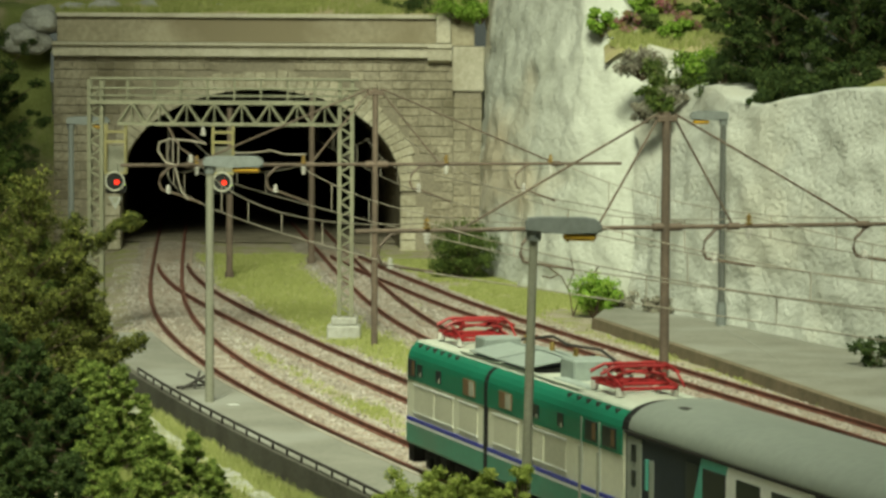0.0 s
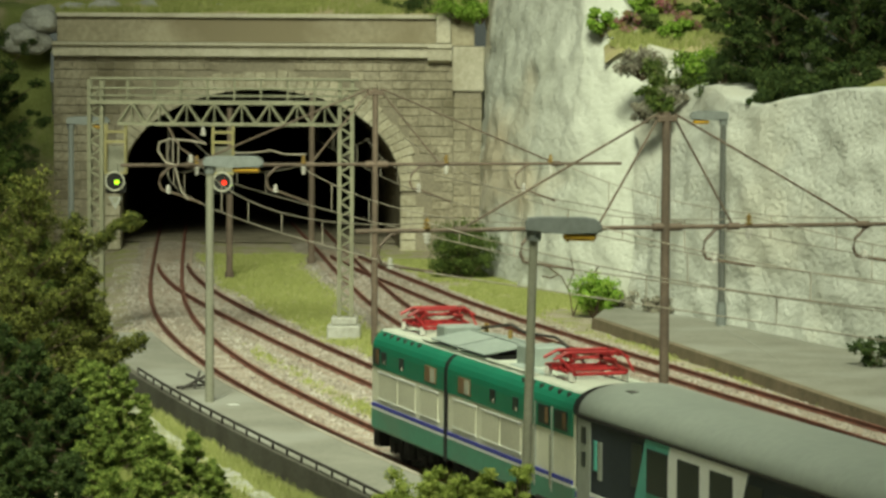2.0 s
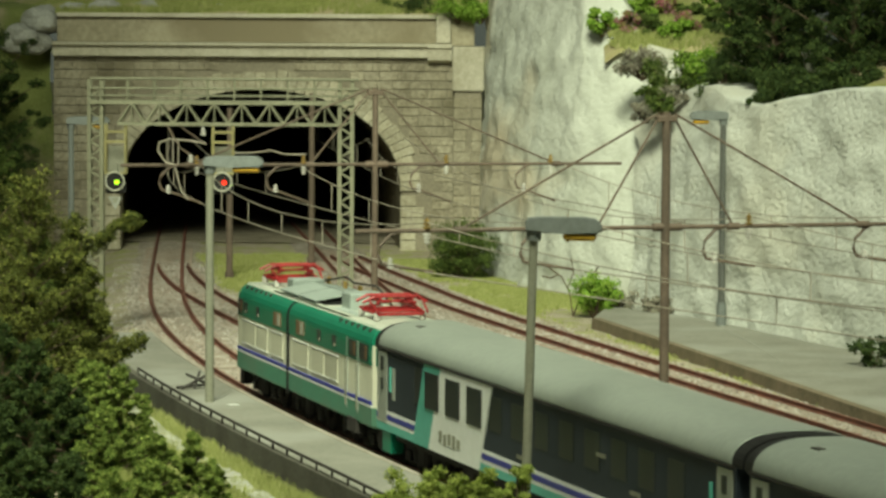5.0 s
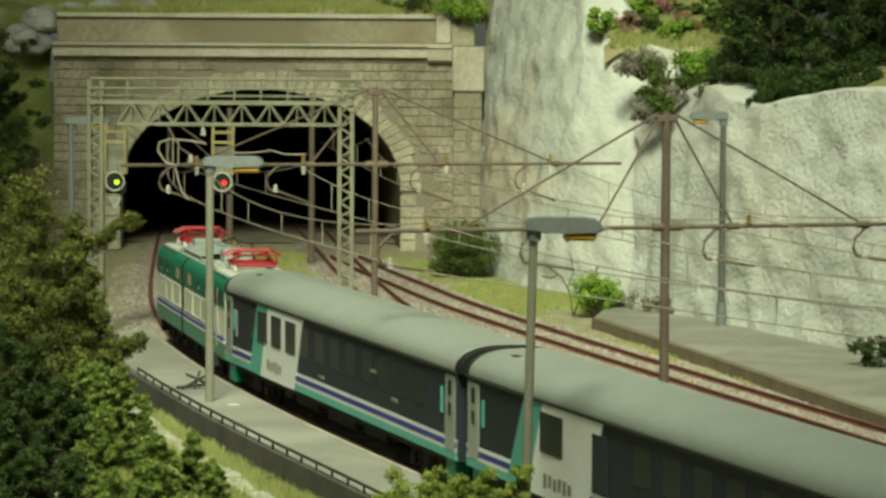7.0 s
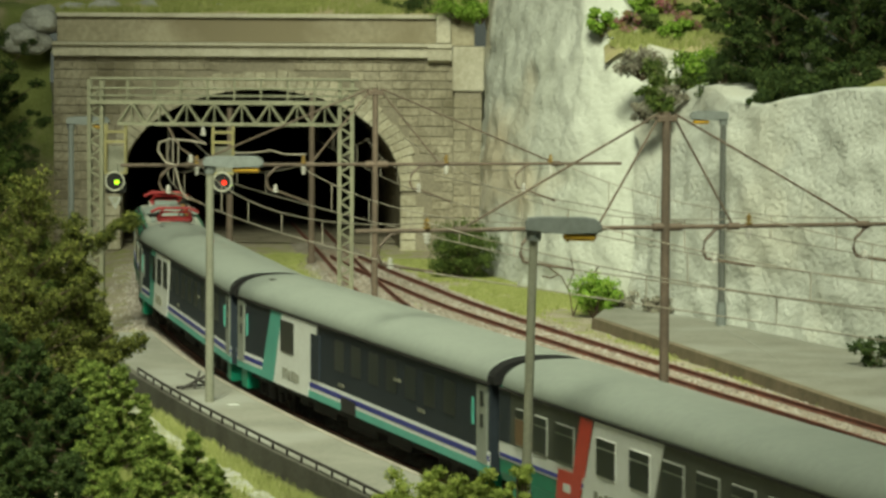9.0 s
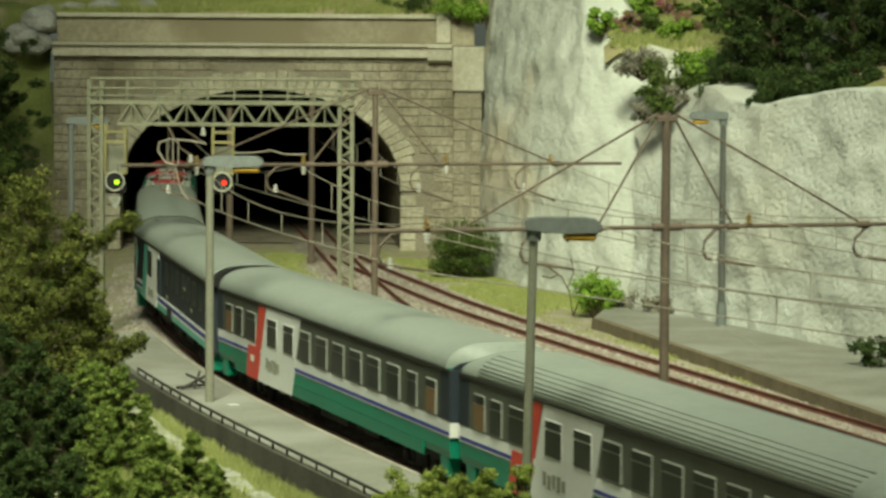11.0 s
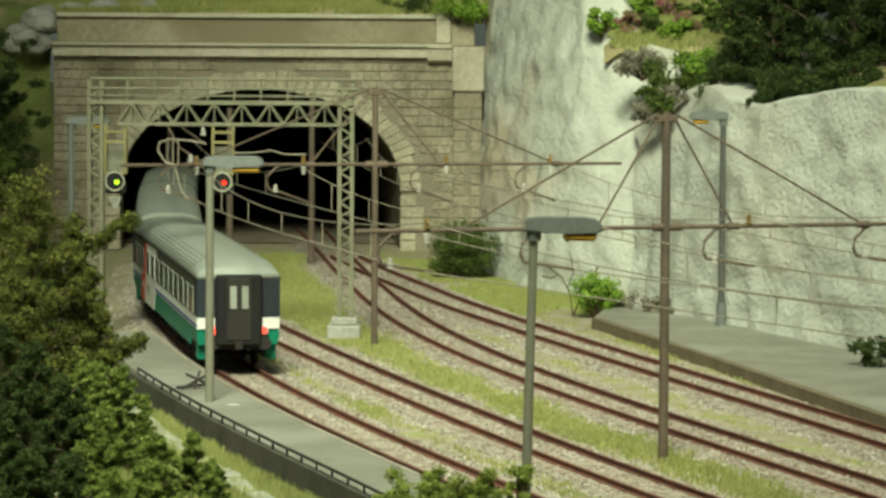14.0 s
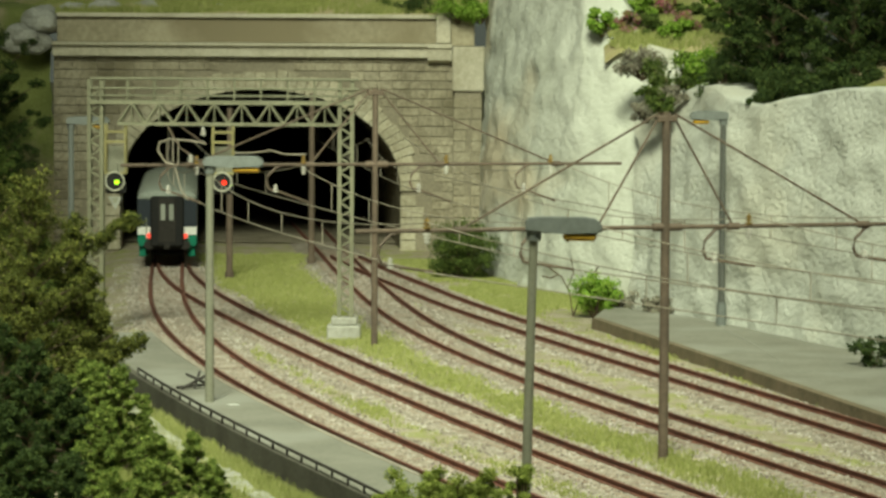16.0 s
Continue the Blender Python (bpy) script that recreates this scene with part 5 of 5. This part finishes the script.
for x, y, top in ((-6.85, 176.0, 8.9), (-10.45, 165.5, 8.4)):
    m = thing("plain_mast", x, y, -0.3, 0, "slim grey-brown mast before the tunnel mouth", "mast", "plain masts")
    part("mast", rod(bmesh.new(), (0, 0, 0), (0, 0, top), 0.17, 0.14, 10), MASTBROWN, m)
    part("foot", rod(bmesh.new(), (0, 0, -0.1), (0, 0, 0.4), 0.24, 0.22, 10), MASTBROWN, m)

for line, ys in ((TRACK_A, (97, 131, 158, 186, 210)), (TRACK_B, (98.3, 132, 158)), (TRACK_C, (100.5, 133.3, 160, 188, 215)), (TRACK_D, (102, 134.2, 162))):
    wires(line, [line.s_at_y(y) for y in ys], "thin overhead contact and carrier wires with droppers")

# ---- plants and rocks ----
rng = random.Random(11)
# dark woods beside the portal
for i, (x, y, z, h, r) in enumerate(((-23.6, 178, 0, 12.5, 2.6), (-26.5, 172, 0, 13, 3.6), (-23.2, 168, -0.3, 8.5, 2.4), (-24, 160, -0.3, 9.5, 3.0), (-21.0, 158, -0.3, 6.8, 2.0), (-19.4, 152, -0.3, 5.4, 1.8), (-22.0, 150, -0.3, 7.4, 2.6), (-18.2, 146, -0.3, 3.6, 1.6), (-17.0, 141, -0.3, 3.0, 1.4), (-16.4, 134, -0.5, 3.0, 1.5))):
    tree(x, y, z, h, r, LEAF_DARK if i < 3 else LEAF_GREEN, "dark green leafy model tree beside the tunnel", 20 + i, branches=44, per=150)
# olive trees by the curved platform
for i, (x, y, z, h, r) in enumerate(((-12.9, 106, -0.9, 8.9, 2.7), (-15.0, 112, -0.9, 8.4, 2.6), (-11.7, 107.5, -0.9, 7.4, 1.75), (-11.5, 110.5, -0.9, 4.2, 1.7), (-12.6, 101, -0.9, 6.0, 2.1), (-11.0, 103.5, -0.9, 3.4, 1.4), (-13.2, 124, -0.9, 4.2, 1.6))):
    tree(x, y, z, h, r, LEAF_OLIVE, "olive-green model tree with tufted foliage by the platform", 40 + i, spray=((1.95, 5.9, 7.2) if i == 2 else (1.75, 2.7, 3.7) if i == 5 else None), per=210, leaf=0.048, cone=1.0, low=0.05, branches=52)
for i, (x, y, h, r) in enumerate(((-9.15, 95.5, 3.3, 1.0), (-9.9, 97, 3.2, 1.0), (-8.7, 98.5, 2.2, 0.6), (-7.7, 90.5, 2.0, 1.0), (-6.7, 91, 2.0, 0.8), (-6.0, 88.5, 1.4, 0.7), (-9.0, 90, 2.6, 1.2), (-10.4, 92.5, 3.2, 1.4), (-11.6, 95, 3.8, 1.5), (-7.4, 87, 1.7, 1.0), (-9.4, 86.5, 1.8, 1.2), (-10.6, 100.5, 2.9, 1.2), (-12.4, 90, 3.4, 1.5), (-11.4, 87.5, 2.8, 1.4), (-12.6, 96.5, 4.4, 1.6), (-10.4, 84.5, 2.0, 1.3), (-8.4, 84.5, 1.6, 1.1))):
    tree(x, y, ground_height(x, y), h, r, LEAF_SOFT if i not in (7, 8, 10, 12, 13, 14, 15) else LEAF_DARK, "soft green bushy shrub on the grassy bank", 60 + i, per=230, leaf=0.042, cone=1.0, low=0.05, branches=30, name="shrub")
for i, (x, y, top, r) in enumerate(((-1.05, 76.0, 2.60, 0.55), (-0.6, 75.2, 2.75, 0.6), (-0.1, 75.6, 2.90, 0.65), (0.45, 75.0, 2.85, 0.6), (0.95, 75.4, 2.75, 0.5), (1.75, 74.6, 3.10, 0.42), (-0.3, 74.2, 2.70, 0.6), (0.7, 74.0, 2.75, 0.6), (-1.3, 75.0, 2.35, 0.5))):
    z = ground_height(x, y)
    bush(x, y, z, r, (top - z) * 1.16, LEAF_FRESH, "tall soft green bush on the grassy bank", 80 + i, leaf=0.036, clumps=52, per=360)
# on and under the rock
for i, (x, y, z, h, r) in enumerate(((14.2, 146, 9.6, 7, 2.6), (17.2, 142, 9.9, 9, 3.4), (20.4, 139, 10.3, 9, 3.6), (14.6, 152, 10.6, 7, 3.0), (23, 132, 10.6, 8, 3.4), (18.5, 148, 10.4, 9, 3.4))):
    tree(x, y, z, h, r, LEAF_DARK, "dark green tree on the ledge above the rock wall", 90 + i, low=0.02, leaf=0.07, per=170, branches=54)
bush(1.0, 166, -0.3, 1.75, 3.5, LEAF_GREEN, "dark green bush at the foot of the pilaster", 101, clumps=60, per=260, leaf=0.06)
bush(6.6, 145.8, -0.2, 1.15, 2.3, LEAF_BRIGHT, "bright green leafy bush at the end of the platform", 102, clumps=30, per=150, leaf=0.07)
twig = thing("bare_branch", 5.35, 146.2, -0.25, 0, "bare grey-brown branch beside the bright green bush", "branch")
for pts in (((0.3, 0, 0), (0.15, 0, 1.0), (-0.2, 0, 1.7), (-0.9, 0.1, 2.2)), ((0.05, 0, 1.2), (0.3, 0, 1.9), (0.2, 0, 2.5)), ((-0.35, 0, 1.8), (-0.7, 0, 1.65), (-1.05, 0, 1.75)), ((0.3, 0, 0), (0.8, 0.1, 1.3), (1.4, 0, 2.2))):
    part("twig", tube(bmesh.new(), pts, 0.035), BARK, twig)
bush(7.6, 147.2, 0.1, 0.9, 1.0, LEAF_GREY, "dry grey-brown shrub at the foot of the rock", 103, clumps=12, per=60, leaf=0.09)
bush(9.3, 144.4, 0.1, 0.9, 0.9, LEAF_GREY, "dry grey-brown shrub at the foot of the rock", 104, clumps=12, per=60, leaf=0.09)
for i, (x, y, z, r, h) in enumerate(((13.3, 140.4, 9.0, 0.9, 1.6), (14.2, 138.8, 9.0, 1.1, 2.0), (15.2, 137.6, 9.2, 1.1, 1.8), (16.4, 136.2, 9.6, 1.2, 2.0))):
    bush(x, y, z, r, h, LEAF_DARK, "dark shrub at the edge of the rock wall", 170 + i, per=150)
bush(15.6, 122.5, 0.1, 0.8, 1.5, LEAF_DARK, "dark shrub at the foot of the rock wall", 105, clumps=14, per=90)
for i, (x, y, z, r, h, m) in enumerate(((10.4, 152, 9.5, 1.4, 1.7, LEAF_GREEN), (11.4, 152, 9.9, 1.3, 1.6, LEAF_BRIGHT), (9.0, 154, 10.0, 1.2, 1.6, LEAF_GREY), (12.3, 148, 8.9, 1.2, 2.6, LEAF_DARK),
                                        (13.0, 150.5, 9.6, 1.2, 2.2, LEAF_DARK))):
    bush(x, y, z, r, h, m, "shrub growing on the rock ledge", 110 + i, per=120)
for i, (x, y, z, m) in enumerate(((9.0, 150.2, 8.2, LEAF_GREY), (9.6, 149.8, 8.6, LEAF_GREEN), (10.1, 150.4, 8.9, LEAF_GREY), (9.2, 151.4, 8.9, LEAF_GREEN))):
    bush(x, y, z, 0.75, 0.9, m, "low dry scrub in the gully of the rock", 180 + i, per=110, clumps=16, leaf=0.07)
for i in range(14):
    x = 7.4 + 6.6 * (i % 7) / 6 + rng.uniform(-0.3, 0.3)
    y = 160 + 4.5 * (i // 7) + rng.uniform(-0.6, 0.6)
    bush(x, y, 11.7 + 0.16 * (y - 159), 0.8, rng.uniform(0.9, 1.6), (LEAF_BRIGHT, FLOWER, LEAF_GREEN)[i % 3], "low flowering shrub on the grassy terrace", 130 + i, per=110, clumps=14, leaf=0.09)
for i, (x, y, r, m) in enumerate(((0.8, 185.6, 1.5, LEAF_BRIGHT), (-1.4, 188.0, 1.4, LEAF_DARK), (-3.2, 189, 1.0, LEAF_GREEN), (2.0, 185.2, 0.9, LEAF_BRIGHT), (-8.0, 189, 0.7, LEAF_BRIGHT), (-11.0, 189.4, 0.6, LEAF_BRIGHT))):
    bush(x, y, 12.4, r, r * 1.3, m, "bright bush on top of the tunnel parapet", 150 + i, per=130, clumps=18)
for i, (x, y, z, r) in enumerate(((-18.8, 188.2, 12.7, 1.0), (-16.6, 188.6, 12.8, 0.8), (-13.6, 189, 12.7, 0.6), (-12.4, 189.5, 12.9, 0.5), (-20.6, 188, 12.6, 0.9), (-22.2, 187, 12.2, 1.2), (-23.0, 186, 11.2, 1.2), (-9.5, 189.6, 12.8, 0.5))):
    boulder(x, y, z, r)
# pale concrete channel along the bank, laid in slabs
channel = thing("drainage_channel", 0, 0, 0, 0, "pale weathered concrete channel of short slabs on the grassy bank", "drainage channel")
course = Line([(-1.9, 80.0), (-3.8, 87.0), (-5.5, 93.5), (-7.5, 100.5), (-9.2, 107.0), (-10.5, 113.0), (-12.5, 123.5)])
d = 0.0
while d < course.s[-1] - 1.5:
    p, w = course.at(d + 0.75), course.way(d + 0.75)
    m = Matrix.Translation((p.x, p.y, ground_height(p.x, p.y) + 0.12)) @ Matrix.Rotation(math.atan2(w.y, w.x) + rng.uniform(-0.03, 0.03), 4, "Z")
    slab = box(bmesh.new(), -0.74, 0.74, -0.32, 0.32, -0.3, rng.uniform(0.14, 0.2), 0.07, m)
    part("slab", slab, CONCRETE, channel)
    d += 1.55
V, F = [], []
for j in range(17):
    for i in range(41):
        x, y = 7.5 + 9 * i / 40, 158.6 + 14 * j / 16
        V.append((x, y, 11.65 + 0.16 * (y - 158.6) - max(0, 159.4 - y) * 0.8 + 0.22 * noise.noise((x * 0.6, y * 0.6, 9)) - max(0, 8.2 - x) * 0.8))
F = [(j * 41 + i, j * 41 + i + 1, (j + 1) * 41 + i + 1, (j + 1) * 41 + i) for j in range(16) for i in range(40)]
tagged(from_arrays("grass_terrace", V, F, MOSS, smooth=True), "mossy green terrace above the rock slope", "terrace", kind="structure")
mark = tube(bmesh.new(), [(11.37, 139.2, 0.152), (11.41, 136.0, 0.152), (12.0, 130.3, 0.152), (12.45, 123.7, 0.152)], 0.022, 5)
tagged(link("pale_crack", mark, CONCRETE), "thin pale crack in the platform surface", "crack", kind="structure")
# a dark folded metal rack lying on the platform
rack = thing("metal_rack", -8.15, 112.6, 0.25, 20, "small dark folded metal rack on the platform", "rack")
rack.scale = (1.3, 1.3, 1.3)
for a, b in (((-0.45, 0, 0.03), (0.35, 0, 0.42)), ((-0.3, 0.1, 0.4), (0.45, 0.1, 0.04)), ((-0.5, 0.25, 0.04), (0.4, 0.25, 0.1)), ((0.35, 0, 0.42), (0.45, 0.25, 0.06)), ((-0.1, 0, 0.03), (0.1, 0.2, 0.45))):
    part("bar", rod(bmesh.new(), a, b, 0.035, n=6), IRON, rack)

scrap = tagged(link("paper_scrap", bx(-0.16, 0.16, -0.1, 0.1, 0, 0.02), WHITE), "small pale paper scrap on the platform", "litter")
scrap.matrix_basis = pose(-6.7 * S, 108.2 * S, 0.252 * S, 0, 0, 25)
boulder(-6.7, 104.6, ground_height(-6.7, 104.6) + 0.2, 0.2, "small white stone in the grass", WHITE)
# grass between the tracks and on the bank
spots = []
LINES = (TRACK_A, TRACK_B, TRACK_C, TRACK_D)
while len(spots) < 17000:
    y = 84 + 98 * rng.random() ** 1.2
    x = rng.uniform(-14, 16)
    offs = [(Vector((x, y)) - ln.at(ln.s_at_y(y))).dot(ln.left(ln.s_at_y(y))) for ln in LINES]
    near = min(abs(o) for o in offs)
    if offs[0] > 0 or offs[3] < -2.7 or near < 1.3:
        continue
    # dense along the middle of each gap, most of all between the second and third line
    lush = 0.95 if offs[1] < 0 < offs[2] else 0.75 if offs[0] < 0 < offs[1] else 0.5 if offs[3] < 0 else 0.3
    grow = lush + 0.6 * (near - 2.5) + 0.55 * noise.noise((x * 0.4, y * 0.13, 4)) + 0.3 * noise.noise((x * 1.3, y * 0.9, 1))
    if grow < rng.gauss(0.66, 0.22):
        continue
    spots.append((x, y, ground_height(x, y) + 0.02))
grass_field("grass_tufts", spots, GRASS_BLADE, "yellow-green static grass between the tracks", 0.15, 0.026)
spots = []
for _ in range(26000):
    s = TRACK_A.s_at_y(rng.uniform(80, 118))
    p = TRACK_A.at(s) + TRACK_A.left(s) * rng.uniform(4.5, 9.5)
    spots.append((p.x, p.y, ground_height(p.x, p.y)))
grass_field("bank_grass", spots, GRASS_BLADE, "long static grass on the grassy bank", 0.38, 0.028, 5)
spots = []
while len(spots) < 14000:
    y = rng.uniform(146.5, 178)
    s = TRACK_D.s_at_y(y)
    p = TRACK_D.at(s) - TRACK_D.left(s) * rng.uniform(1.9, 6.5)
    if noise.noise((p.x * 0.5, p.y * 0.2, 7)) > rng.gauss(-0.12, 0.15):
        spots.append((p.x, p.y, ground_height(p.x, p.y) + 0.02))
grass_field("verge_grass", spots, GRASS_BLADE, "green static grass at the foot of the rock slope", 0.16, 0.032, 7)
spots = []
for _ in range(9000):
    x, y = rng.uniform(7.8, 15.5), rng.uniform(158.8, 166)
    spots.append((x, y, 11.65 + 0.16 * (y - 158.6) - max(0, 159.4 - y) * 0.8))
for _ in range(12000):
    x, y = rng.uniform(-21, 3), PY + 0.9 + 7 * rng.random() ** 2
    if noise.noise((x * 0.5, y * 0.5, 6)) > rng.gauss(-0.1, 0.2):
        spots.append((x, y, 12.5 + (y - PY) * 0.24))
grass_field("hill_grass", spots, GRASS_BLADE, "yellow-green static grass over the tunnel and terrace", 0.3, 0.035, 9)
scatter_stones("ballast_stones", [TRACK_A, TRACK_B, TRACK_C, TRACK_D], 84, 175, 80000, 2.7, "loose pale ballast stones")

# ---- tracks ----
build_track(TRACK_A, -38, 330, 50, 215)
build_track(TRACK_B, 45, 172, 50, 170)
build_track(TRACK_C, 45, 215, 50, 212)
build_track(TRACK_D, 45, 179, 50, 176)

# ---- train ----
LOCO, LOCO_BOGIES = locomotive()
COACHES = [sleeping_coach(0), sleeping_coach(1), seating_coach(False), seating_coach(True)]
LOCO.scale = (1.026, 1.0, 1.0)
for (c, b), k in zip(COACHES, (1.035, 1.06, 1.06, 1.02)):
    c.scale = (k, 1.05, 1.0)

FRONT = [(0, 142.1), (0.5, 142.4), (1, 143.1), (1.5, 144.0), (2, 145.5), (2.5, 147.3), (3, 149.6), (3.5, 152.3), (4, 155.3), (5, 162.4), (6, 171.4), (6.5, 176.4), (7, 181.6), (7.5, 187.2), (8, 193.5),
         (8.5, 200.1), (9, 207.1), (9.5, 214.5), (10.5, 230.0), (11.5, 247.6), (12, 256.85), (12.5, 265.8), (13, 276.0), (13.5, 286.5), (14, 297.2), (14.5, 308.2), (15, 319.9), (15.5, 333.2), (16, 347.9)]


def front_at(t):
    pts = spline([(a, b) for a, b in FRONT], 8)
    return float(np.interp(t, [p[0] for p in pts], [p[1] for p in pts]))


def vehicle_pose(s, pivot):
    a, b = TRACK_A.at(s + pivot), TRACK_A.at(s - pivot)
    m, d = (a + b) / 2, a - b
    return pose(m.x * S, m.y * S, 0, 0, 0, math.degrees(math.atan2(d.y, d.x)))


def motions():
    times = [i * 0.25 for i in range(65)]
    fleet = [(LOCO, LOCO_BOGIES, 9.83, 5.65, (5.8, 0.0, -5.8))]
    for i, (c, b) in enumerate(COACHES):
        fleet.append((c, b, (32.15, 60.0, 88.3, 115.95)[i], 9.8, (9.5, -9.5)))
    for thing_, bogies, back, pivot, places in fleet:
        walk(thing_, [(t, vehicle_pose(front_at(t) - back, pivot)) for t in times])
        for b, x in zip(bogies, places):
            rows = []
            for t in times[::2]:
                s = front_at(t) - back
                m = vehicle_pose(s, pivot)
                w = TRACK_A.way(s + x)
                turn = math.degrees(math.atan2(w.y, w.x)) - math.degrees(m.to_euler().z)
                rows.append((t, pose(x * S, 0, 0, 0, 0, (turn + 180) % 360 - 180)))
            walk(b, rows)
    # the spectacle of the left signal swings from red to green
    at = SPECTACLE_L.matrix_basis.translation.copy()
    still = lambda a: Matrix.Translation(at) @ pose(0, 0, 0, 0, a, 0)
    walk(SPECTACLE_L, [(0, still(0)), (0.4, still(0)), (0.5, still(-35)), (0.6, still(-70)), (0.7, still(-70)), (16, still(-70))])


motions()
